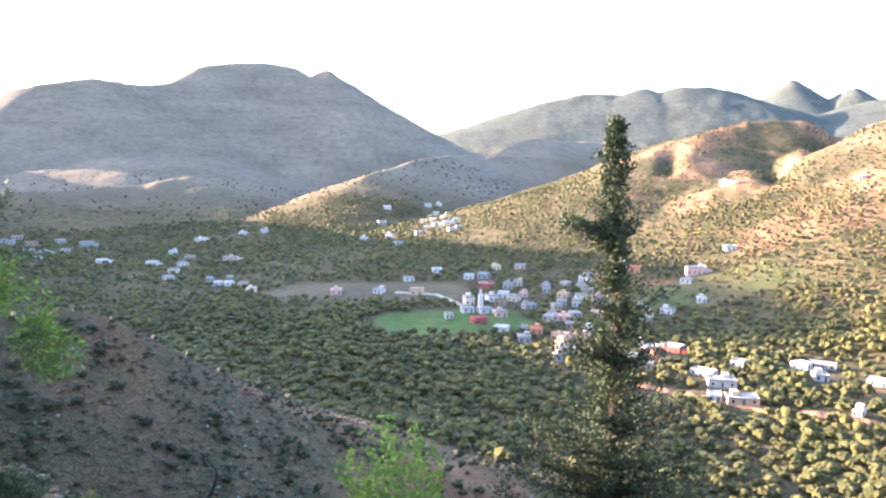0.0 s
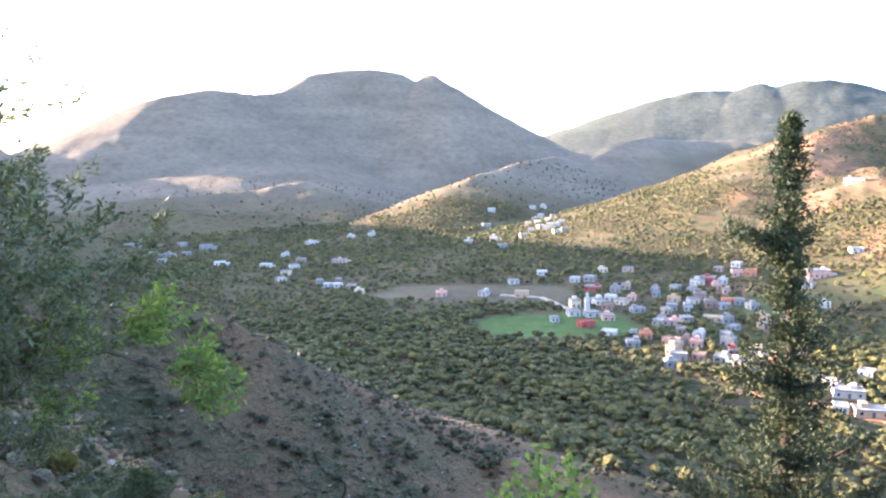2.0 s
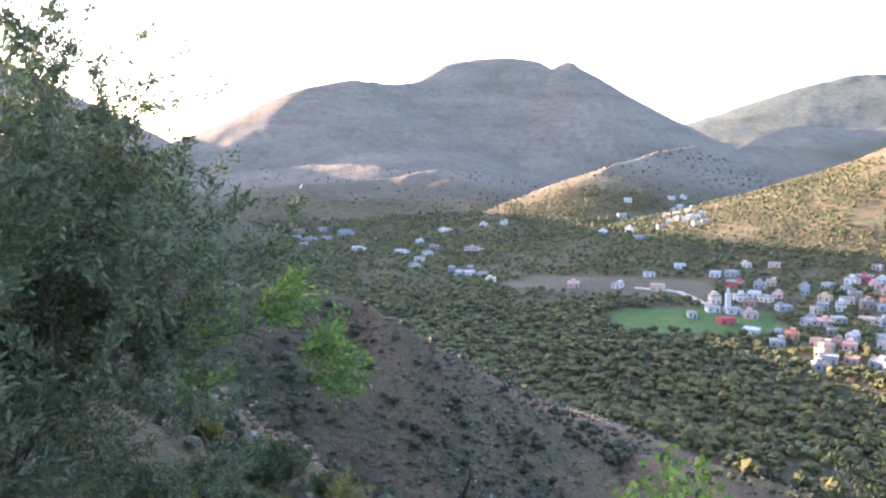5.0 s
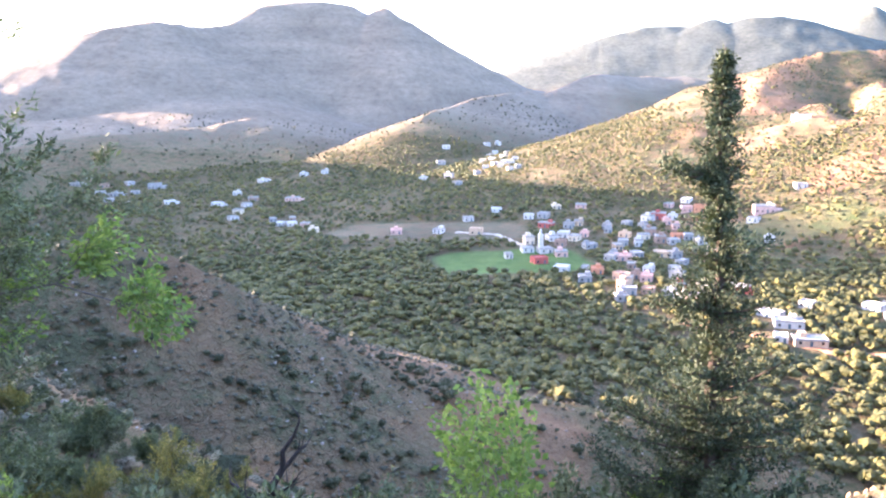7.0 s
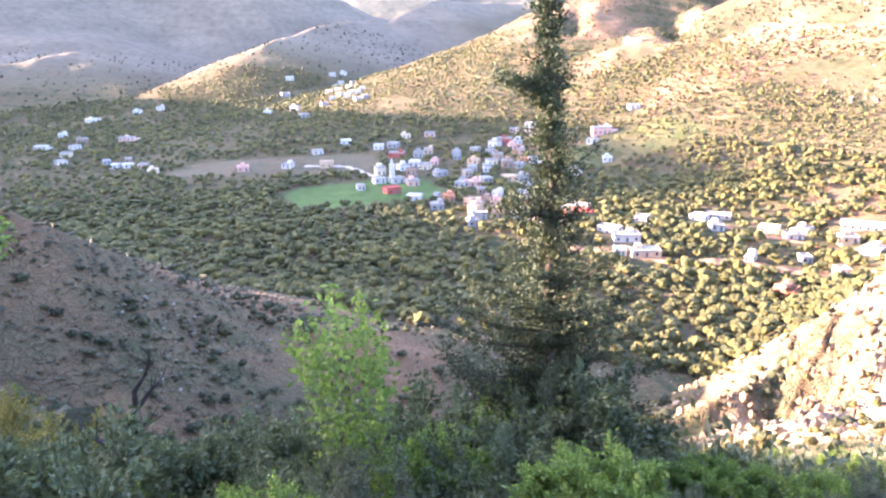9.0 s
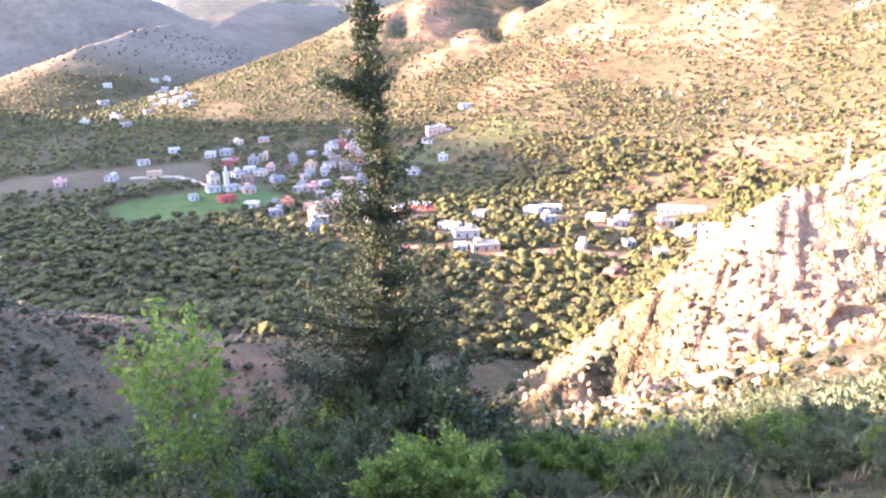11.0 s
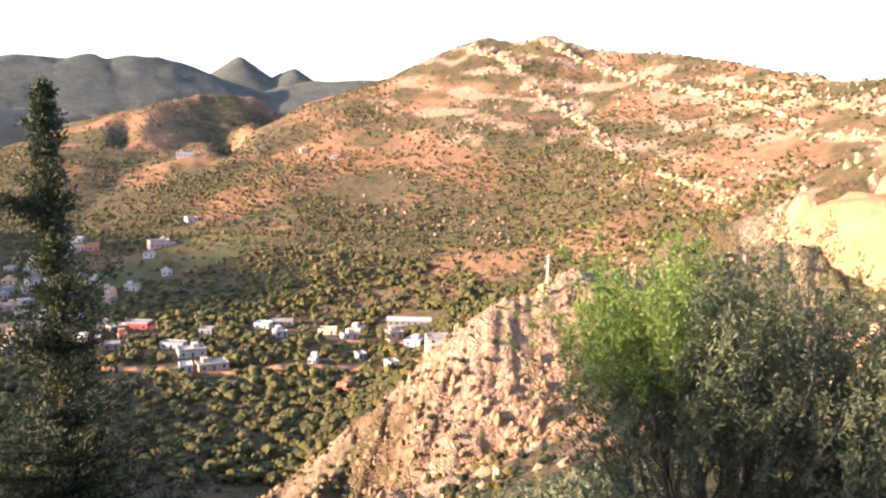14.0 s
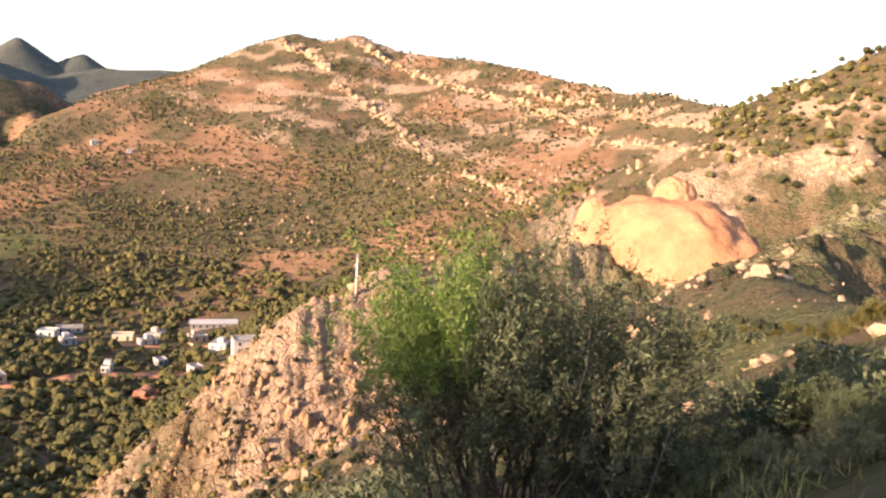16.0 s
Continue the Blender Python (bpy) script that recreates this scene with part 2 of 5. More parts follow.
# crest, half width of the flank as a share of its distance, steepness of its curve, height of its foot
RIDGES = {
    "west_mountain": (crest([(-62, -2, 2000), (-48, -3, 1850), (-40, -2.6, 1700), (-34.9, 0.2, 1620), (-32.1, 2.1, 1600), (-30.1, 3.3, 1590),
                             (-27.3, 4.3, 1590), (-23.3, 4.85, 1600), (-20.4, 4.65, 1640), (-18.2, 5.1, 1690), (-16.7, 6.0, 1740), (-13.8, 6.2, 1760),
                             (-11, 6.1, 1760), (-9.6, 5.5, 1750), (-8.4, 5.8, 1740), (-6.8, 4.6, 1740), (-4.8, 2.6, 1740), (-2.8, 1.5, 1780), (-0.3, 0.7, 1850)]), 0.25, 0.95, -95),
    "middle_range": (crest([(-3, 0.6, 2200), (-0.3, 1.0, 2250), (2.3, 1.8, 2300), (5.6, 3.1, 2350), (8.8, 4.0, 2400), (11.2, 4.2, 2420), (12.7, 4.15, 2430),
                            (14.3, 4.6, 2440), (15.2, 4.3, 2450), (16.9, 4.65, 2450), (19.5, 4.5, 2480), (21.2, 3.8, 2500), (24, 3.0, 2550)]), 0.3, 1.0, -95),
    "far_peaks": (crest([(18, 3.0, 3800), (21, 3.5, 3700), (22.8, 3.9, 3650), (23.9, 4.95, 3650), (25.2, 3.6, 3700), (26.3, 3.75, 3700), (27.6, 4.4, 3650),
                         (28.3, 3.5, 3700), (33, 3.2, 3800)]), 0.34, 2.2, -95),
    "brown_ridge": (crest([(26, 2.8, 2600), (28.4, 3.4, 2600), (30.6, 3.6, 2600), (34.1, 3.7, 2600), (37, 3.2, 2600), (44, 2, 2600)]), 0.42, 1.3, -95),
    "village_spur": (crest([(4, -0.2, 1500), (-0.2, -0.3, 1250), (-3.5, -0.9, 1150), (-6, -1.8, 1070), (-8.5, -3.2, 1000), (-10.1, -5.0, 930)]), 0.18, 1.1, -95),
    "shaded_spur": (crest([(1.5, -1.5, 1300), (3.1, -0.7, 1350), (4.8, 0.4, 1450), (7.2, 1.0, 1550), (9.5, 0.7, 1650), (12.8, 0.9, 1750)]), 0.2, 1.0, -95),
    "tan_hill": (crest([(7, -5.2, 780), (8.9, -4.1, 820), (12, -2.3, 880), (15, -0.6, 960), (17.4, 0.9, 1020), (19.7, 1.8, 1080), (22.9, 2.2, 1120),
                        (25.3, 2.0, 1150), (26.5, 1.2, 1160), (28.5, 2.0, 1150), (31, 2.7, 1150), (34, 3.4, 1120)]), 0.38, 1.25, -98),
    "peak_ridge": (crest([(34, 3.3, 1120), (37.3, 4.8, 1080), (39.3, 6.1, 1060), (41.1, 6.8, 1050), (43.3, 6.4, 1030), (45.7, 6.9, 1000), (47, 6.5, 990),
                          (50.2, 5.8, 950), (54.2, 5.6, 900), (57.8, 5.3, 850), (61.6, 4.6, 780), (64.9, 4.0, 700), (68.6, 3.8, 620), (72.7, 3.4, 560), (84, 2.5, 520)]), 0.60, 1.3, -98),
    "pine_hill": (crest([(71.5, 2.2, 380), (73.4, 3.7, 370), (75.7, 4.9, 360), (78.3, 6.2, 350), (81, 7.3, 340), (87, 9, 330), (105, 10, 300)]), 0.62, 1.2, -100),
    "crag": (crest([(100, -2, 170), (90, -3, 190), (82, -4.0, 195), (74, -6.4, 185), (67, -6.9, 175), (61.5, -7.3, 165), (55, -8.6, 150), (49, -9.7, 140), (47.4, -11.3, 135), (43.8, -11.9, 132),
                     (41.4, -13.6, 130), (40.6, -16.2, 129), (39.6, -18.7, 127), (38, -20.2, 125), (34.9, -22.9, 122), (31.5, -25.1, 118), (28.2, -26.8, 112), (22, -30.2, 105)]), 0.61, 1.22, -100),
    # rows past heading -45 are unseen, raised to shade the spur's face
    "west_spur": (crest([(-75, 6, 330), (-60, 5, 330), (-48, -1, 300), (-40, -6.5, 235), (-34.6, -9.7, 190), (-30.3, -10.1, 182), (-25.5, -10.6, 180), (-22.5, -12.2, 180), (-18, -15.1, 180),
                         (-14, -17.7, 178), (-10.2, -20.2, 175), (-6, -21.5, 172), (-1.5, -22.4, 168), (5, -26, 160)]), 0.75, 1.5, -100),
    "upper_bench": (crest([(-37, -2.4, 1180), (-28.3, -1.3, 1260), (-23.4, -0.5, 1320), (-18.4, -0.1, 1400)]), 0.26, 1.0, -95),
    "lower_bench": (crest([(-36, -3.8, 1030), (-30, -2.9, 1060), (-23.5, -2.5, 1100), (-17.8, -1.8, 1160)]), 0.2, 1.0, -95),
    # unseen hill, added to keep the near valley floor in shade
    "shade_hill": (crest([(-60, 3.4, 540), (-52, 2.8, 590), (-46, 2.4, 660), (-42, 1.5, 740)]), 0.24, 1.0, -97),
    "dome_slope": (crest([(57, -6.2, 240), (62, -4.2, 250), (70, -1.2, 265), (80, 2, 275)]), 0.5, 1.1, -100),
    # unseen mountain, added out of view to throw the valley's shade
    "shade_mountain": (crest([(-49, 4, 1800), (-52, 8.5, 1750), (-55, 9.5, 1700), (-57.5, 8, 1650), (-60, 3, 1600)]), 0.38, 1.0, -95),
}


def flank(x, y, line, share, power, foot):
    best = np.full(x.shape, -1e9)
    for a, b in zip(line[:-1], line[1:]):
        ab = b - a
        t = np.clip(((x - a[0]) * ab[0] + (y - a[1]) * ab[1]) / (ab[0] ** 2 + ab[1] ** 2), 0, 1)
        d = np.hypot(x - a[0] - t * ab[0], y - a[1] - t * ab[1])
        zc = a[2] + t * ab[2]
        width = share * (math.hypot(a[0], a[1]) + t * (math.hypot(b[0], b[1]) - math.hypot(a[0], a[1])))
        best = np.maximum(best, np.where(d < width, foot + (zc - foot) * np.clip(1 - d / width, 0, 1) ** power, -1e9))
    return best


def own_hill(x, y):
    """The slope on which the viewpoint stands: its brow runs from behind on one side to the other."""
    # the first two rows lie unseen, heightened to shade the near slope
    brow = [(-170, 70, 31, 0.8), (-75, 30, 16.2, 0.9), (-35, 2, 8.5, 0.8), (-12, -4.4, 0.0, 0.64), (2.5, -2.0, -1.35, 0.62), (7, -3.0, -1.5, 0.62), (30, 2, -5.3, 0.62), (90, 25, -13.5, 0.62), (160, 20, -6, 0.62)]
    best = np.full(x.shape, -1e9)
    for a, b in zip(brow[:-1], brow[1:]):
        abx, aby = b[0] - a[0], b[1] - a[1]
        t = np.clip(((x - a[0]) * abx + (y - a[1]) * aby) / (abx ** 2 + aby ** 2), 0, 1)
        d = np.hypot(x - a[0] - t * abx, y - a[1] - t * aby)
        best = np.maximum(best, a[2] + t * (b[2] - a[2]) - (a[3] + t * (b[3] - a[3])) * np.maximum(d - 1.5, 0))
    behind = np.clip((-y - 8) / 40, 0, 1)
    return np.maximum(best, -100) + behind * 14


def blocks(x, y):
    """Broken steps of jointed rock at two sizes."""
    u, v = x + 2.5 * fbm(x, y, 7, 2, 47), y + 2.5 * fbm(x, y, 7, 2, 53)
    c, q = 0.8, 0.6
    a, b = u * c + v * q, v * c - u * q
    return 2.4 * (hashed(np.floor(a / 4.2), np.floor(b / 3.0), 57) - 0.5) + 1.1 * (hashed(np.floor(a / 1.7), np.floor(b / 1.4), 59) - 0.5)


def height(x, y):
    x, y = np.asarray(x, float), np.asarray(y, float)
    r = np.hypot(x, y)
    az = np.degrees(np.arctan2(x, y))
    z = -99 + 2.0 * fbm(x, y, 160, 3, 5) + np.clip((r - 600) / 400, 0, 1) * 8
    for line, share, power, foot in RIDGES.values():
        z = np.maximum(z, flank(x, y, line, share, power, foot))
    z = np.maximum(z, own_hill(x, y))
    up = np.clip((z + 96) / 40, 0, 1)
    far = np.clip((r - 300) / 500, 0, 1)
    z = z + up * far * ((7 + 9 * np.clip((az - 8) / 5, 0, 1) * np.clip((36 - az) / 6, 0, 1) * np.clip((25 - z) / 40, 0, 1)) * fbm(x, y, 190, 4, 11, True) + 2.6 * fbm(x, y, 40, 3, 23))
    for heading, turn, r0, r1, deep, half in ((26.0, 0.006, 880, 1200, 17, 0.9), (22.6, -0.004, 780, 1000, 20, 1.1), (16.5, 0.004, 860, 1040, 12, 0.8)):      # gullies in the tan hill
        inside = np.clip((r - r0) / 60, 0, 1) * np.clip((r1 - r) / 60, 0, 1)
        z = z - deep * inside * up * np.exp(-((az - heading - turn * (r - 1000)) / half) ** 2)
    near = np.clip((r - 4) / 25, 0, 1) * (1 - far)
    crag = np.clip((az - 22) / 10, 0, 1) * np.clip((r - 60) / 30, 0, 1) * np.clip((400 - r) / 100, 0, 1) * up
    z = z + near * (1.5 * fbm(x, y, 17, 5, 31)) + crag * (2.0 * fbm(x, y, 11, 5, 41, True) + 0.6 * blocks(x, y))
    return z


def ground_z(x, y):
    return float(height(np.array([x]), np.array([y]))[0])


def on_ground(az, d):
    x, y = polar(az, d)
    return x, y, ground_z(x, y)


def sight(az, el, d0=200.0, d1=1900.0):
    """Where the line of sight at that heading and angle meets the land."""
    d = np.arange(d0, d1, 3.0)
    x, y = d * math.sin(radians(az)), d * math.cos(radians(az))
    under = np.nonzero(height(x, y) > d * math.tan(radians(el)))[0]
    k = under[0] if len(under) else -1
    return float(x[k]), float(y[k]), ground_z(x[k], y[k])


# fields on the valley floor: heading and distance of the middle, half sizes, turn
FIELDS = {"brown": (-5.6, 545, 66, 26, -8), "green": (0.8, 448, 42, 30, 14), "back": (19, 540, 60, 26, 10)}


def in_field(x, y, name, grow=0.0):
    az, d, a, b, turn = FIELDS[name]
    cx, cy = polar(az, d)
    c, s = math.cos(radians(turn)), math.sin(radians(turn))
    u, v = (x - cx) * c + (y - cy) * s, -(x - cx) * s + (y - cy) * c
    return 1 - np.clip((((u / (a + grow)) ** 4 + (v / (b + grow)) ** 4) ** 0.25 - 1) * 8, 0, 1)


def cover(x, y, z):
    """Shares of bare rock, green grass, red earth and pale mountain ground lightened for haze."""
    r, az = np.hypot(x, y), np.degrees(np.arctan2(x, y))
    n1, n2 = fbm(x, y, 60, 4, 61), fbm(x, y, 18, 4, 71)
    right = np.clip((az - 26) / 14, 0, 1)
    high = np.clip((z + 70) / 90, 0, 1)
    strata = np.sin((z * 0.9 + x * 0.16 - y * 0.10 + 14 * n1) * 0.22)
    rock = right * high * np.clip(0.30 + 0.4 * strata + 1.2 * n2, 0, 0.9) * np.clip((r - 40) / 40, 0, 1)
    crag = np.clip((az - 24) / 6, 0, 1) * np.clip((62 - az) / 6, 0, 1) * np.clip((r - 50) / 30, 0, 1) * np.clip((165 - r) / 10, 0, 1)
    rock = np.maximum(rock, crag * np.clip(0.85 + 0.9 * n2, 0, 1))
    spur = np.clip((14 - az) / 8, 0, 1) * np.clip((r - 40) / 30, 0, 1) * np.clip((235 - r) / 10, 0, 1)
    rock = np.maximum(rock, spur * np.clip(0.8 * n2 - 0.1, 0, 0.15))
    rock = np.maximum(rock, np.clip((az - 56) / 6, 0, 1) * np.clip((r - 25) / 30, 0, 1) * np.clip((330 - r) / 60, 0, 1) * np.clip(0.34 + 1.3 * n2, 0, 0.8))
    grass = np.maximum(in_field(x, y, "green"), 0.35 * in_field(x, y, "back"))
    grass = np.maximum(grass, 0.42 * np.clip((az - 58) / 8, 0, 1) * np.clip((190 - r) / 30, 0, 1) * np.clip(0.6 + 2 * n2, 0, 1))
    red = np.clip((az - 6) / 10, 0, 1) * np.clip((r - 250) / 60, 0, 1) * np.clip(0.12 + 1.3 * n1 + 0.2 * right + 0.3 * np.clip((z + 40) / 30, 0, 1) * (1 - right), 0, 0.8) * np.clip((1500 - r) / 300, 0, 1) * np.clip((70 - az) / 6, 0.25, 1)
    red = np.maximum(red, spur * np.clip(0.35 + 0.9 * n1, 0, 0.6))
    # sets in past 1000 m: pale rock and painted haze together
    hazed_chalk = np.clip((r - 1000) / 150, 0, 1) * np.clip((12 - az) / 6 + np.clip((r - 1400) / 300, 0, 1), 0, 1) * (1 - 0.55 * np.clip((r - 1900) / 200, 0, 1))
    hazed_chalk = np.maximum(hazed_chalk, 0.35 * in_field(x, y, "brown"))
    hazed_chalk = np.maximum(hazed_chalk, 0.12 * np.clip((8 - az) / 6, 0, 1) * np.clip((260 - r) / 30, 0, 1) * np.clip((r - 60) / 40, 0, 1))
    return rock, grass, red, hazed_chalk


def mesh_object(name, verts, faces, mat, smooth=True, parent=None):
    """One mesh from arrays of vertices and equal faces."""
    me = bpy.data.meshes.new(name)
    nv, nf, k = len(verts), len(faces), faces.shape[1]
    me.vertices.add(nv)
    me.vertices.foreach_set("co", np.ascontiguousarray(verts, dtype=np.float32).ravel())
    me.loops.add(nf * k)
    me.loops.foreach_set("vertex_index", np.ascontiguousarray(faces, dtype=np.int32).ravel())
    me.polygons.add(nf)
    me.polygons.foreach_set("loop_start", np.arange(0, nf * k, k, dtype=np.int32))
    me.polygons.foreach_set("use_smooth", np.full(nf, smooth))
    me.materials.append(mat)
    me.update(calc_edges=True)
    ob = new(name, me)
    ob.parent = parent
    return ob


def build_ground():
    az = np.concatenate([np.arange(-180, -52, 4.0), np.arange(-52, 86, 0.185), np.arange(86, 180, 4.0)])
    r = np.concatenate([[0.0], np.geomspace(0.7, 88, 100), np.arange(89, 200, 0.9), np.geomspace(201, 1300, 190), np.geomspace(1309, 2650, 90), np.geomspace(2680, 4700, 45)])
    a, d = np.meshgrid(np.radians(az), r, indexing="ij")
    x, y = d * np.sin(a), d * np.cos(a)
    z = height(x.ravel(), y.ravel())
    verts = np.stack([x.ravel(), y.ravel(), z], 1)
    n, m = a.shape
    i, j = np.meshgrid(np.arange(n), np.arange(m - 1), indexing="ij")
    k = (i + 1) % n
    faces = np.stack([i * m + j, i * m + j + 1, k * m + j + 1, k * m + j], -1).reshape(-1, 4)
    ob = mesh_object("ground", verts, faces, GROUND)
    at = ob.data.color_attributes.new("cover", "FLOAT_COLOR", "POINT")
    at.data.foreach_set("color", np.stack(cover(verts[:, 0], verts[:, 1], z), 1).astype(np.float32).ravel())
    # marks the distant ranges that carry the painted haze
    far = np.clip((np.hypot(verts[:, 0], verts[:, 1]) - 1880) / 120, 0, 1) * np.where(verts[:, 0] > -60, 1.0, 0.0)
    at = ob.data.attributes.new("far_haze", "FLOAT", "POINT")
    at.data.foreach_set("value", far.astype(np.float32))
    tagged(ob, "valley floor and dry scrubby hills rising to rocky mountains", "hillside", kind="structure")
    return ob


build_ground()


def part(name, bm, mat, parent=None, label="", smooth=False):
    me = bpy.data.meshes.new(name)
    bm.to_mesh(me)
    bm.free()
    me.materials.append(mat)
    if smooth:
        me.polygons.foreach_set("use_smooth", np.full(len(me.polygons), True))
    ob = new(name, me)
    ob.parent = parent
    return tagged(ob, label)


# ---------------------------------------------------------------- woods
rng = np.random.default_rng(7)


def lump(subdiv, rough, seed, squash=0.85, open_base=False):
    """A ragged clump of foliage of about unit radius, standing on its base."""
    bm = bmesh.new()
    bmesh.ops.create_icosphere(bm, subdivisions=subdiv, radius=1.0)
    rr = np.random.default_rng(seed)
    for v in bm.verts:
        v.co *= 1 + rough * (noise.noise(v.co * 1.7 + Vector((seed, 0, 0))) + 0.6 * (rr.random() - 0.5))
        v.co.z = v.co.z * squash + 0.75
    low = [f for f in bm.faces if f.calc_center_median().z < 0.75 - 0.5 * squash] if open_base else []
    bmesh.ops.delete(bm, geom=low, context="FACES")
    bm.verts.index_update()
    vs = np.array([v.co for v in bm.verts])
    fs = np.array([[v.index for v in f.verts] for f in bm.faces])
    bm.free()
    return vs, fs


def crown(lumps, subdiv, seed):
    """A tree's crown of several clumps round a middle one."""
    rr = np.random.default_rng(seed)
    vs, fs, n = [], [], 0
    for k in range(lumps):
        v, f = lump(subdiv, 0.6, seed * 31 + k, 0.85, True)
        s = 0.75 if k == 0 else rr.uniform(0.38, 0.6)
        a = 2 * math.pi * (k + rr.random() * 0.6) / max(lumps - 1, 1)
        off = np.array([0, 0, 0.25]) if k == 0 else np.array([math.cos(a) * 0.62, math.sin(a) * 0.62, rr.uniform(0.1, 0.8)])
        vs.append(v * s + off)
        fs.append(f + n)
        n += len(v)
    return np.concatenate(vs), np.concatenate(fs)


def scatter(name, kinds, spots, sizes, mat, label, category, stretch=(0.8, 1.2), smooth=False):
    """Many clumps as one mesh; kinds: shapes to choose from; spots: their places on the ground."""
    vs, fs, n = [], [], 0
    pick = rng.integers(0, len(kinds), len(spots))
    for k, (kv, kf) in enumerate(kinds):
        p, s = spots[pick == k], sizes[pick == k]
        if not len(p):
            continue
        a = rng.random(len(p)) * 2 * math.pi
        c, q = np.cos(a), np.sin(a)
        w = s * rng.uniform(*stretch, len(p))
        x = (kv[None, :, 0] * c[:, None] - kv[None, :, 1] * q[:, None]) * s[:, None] + p[:, None, 0]
        y = (kv[None, :, 0] * q[:, None] + kv[None, :, 1] * c[:, None]) * s[:, None] + p[:, None, 1]
        z = kv[None, :, 2] * w[:, None] + p[:, None, 2]
        vs.append(np.stack([x, y, z], -1).reshape(-1, 3))
        fs.append((kf[None] + (np.arange(len(p)) * len(kv))[:, None, None]).reshape(-1, 3) + n)
        n += len(p) * len(kv)
    ob = mesh_object(name, np.concatenate(vs), np.concatenate(fs), mat, smooth)
    return tagged(ob, label, category, kind="stuff")


def grid_spots(az0, az1, d0, d1, step, keep):
    """Jittered places between two headings and two distances, thinned by keep(x, y, z, az, d)."""
    x0, x1 = -d1, d1
    gx, gy = np.meshgrid(np.arange(x0, x1, step), np.arange(0 if az1 < 88 else -d1 * 0.2, d1, step))
    gx = gx + rng.uniform(-0.45, 0.45, gx.shape) * step
    gy = gy + rng.uniform(-0.45, 0.45, gx.shape) * step
    x, y = gx.ravel(), gy.ravel()
    d, az = np.hypot(x, y), np.degrees(np.arctan2(x, y))
    ok = (az > az0) & (az < az1) & (d > d0) & (d < d1)
    x, y, d, az = x[ok], y[ok], d[ok], az[ok]
    z = height(x, y)
    ok = rng.random(len(x)) < keep(x, y, z, az, d)
    return np.stack([x, y, z], 1)[ok]


# ---------------------------------------------------------------- houses
WALLS = {
    "w": plain("white_render", (0.40, 0.38, 0.35), (0.62, 0.60, 0.56), 0.5),
    "c": plain("cream_render", (0.52, 0.42, 0.30), (0.68, 0.58, 0.44), 0.5),
    "p": plain("pink_render", (0.50, 0.30, 0.24), (0.66, 0.44, 0.37), 0.5),
    "r": plain("red_render", (0.30, 0.07, 0.06), (0.45, 0.13, 0.11), 0.5),
    "g": plain("grey_render", (0.22, 0.22, 0.215), (0.37, 0.36, 0.35), 0.5),
    "b": plain("brown_block", (0.24, 0.16, 0.12), (0.38, 0.27, 0.21), 0.5),
    "t": plain("tan_render", (0.42, 0.30, 0.20), (0.58, 0.44, 0.31), 0.5),
    "o": plain("orange_brick", (0.46, 0.19, 0.10), (0.60, 0.30, 0.18), 0.5),
}
WORDS = {"w": "white", "c": "cream", "p": "pink", "r": "dark red", "g": "grey", "b": "brown", "t": "tan", "o": "orange"}
SLAB = plain("concrete_roof", (0.24, 0.23, 0.215), (0.40, 0.38, 0.35), 0.6)
PANE = plain("window_glass", (0.02, 0.025, 0.03), (0.05, 0.055, 0.06), 2, 0.2, 0.0, 0.01, 0.5)
DOOR_PAINT = plain("door_paint", (0.05, 0.09, 0.12), (0.12, 0.16, 0.18), 3, 0.5)


def box(bm, x0, x1, y0, y1, z0, z1):
    vs = [bm.verts.new((x, y, z)) for z in (z0, z1) for x, y in ((x0, y0), (x1, y0), (x1, y1), (x0, y1))]
    for f in ((3, 2, 1, 0), (4, 5, 6, 7), (0, 1, 5, 4), (1, 2, 6, 5), (2, 3, 7, 6), (3, 0, 4, 7)):
        bm.faces.new([vs[i] for i in f])


def shared_box(name, mat, sx, sy, sz):
    bm = bmesh.new()
    box(bm, -sx / 2, sx / 2, -sy / 2, sy / 2, 0, sz)
    bmesh.ops.bevel(bm, geom=bm.edges, offset=0.03, segments=1, affect="EDGES")
    me = bpy.data.meshes.new(name)
    bm.to_mesh(me)
    bm.free()
    me.materials.append(mat)
    return me


WINDOW_MESH = shared_box("window", PANE, 1.0, 0.16, 1.2)
DOOR_MESH = shared_box("door", DOOR_PAINT, 1.1, 0.16, 2.1)


def place(name, me, parent, x, y, z, turn=0.0):
    ob = new(name, me)
    ob.parent = parent
    ob.matrix_basis = pose(x, y, z, 0, 0, turn)
    return ob


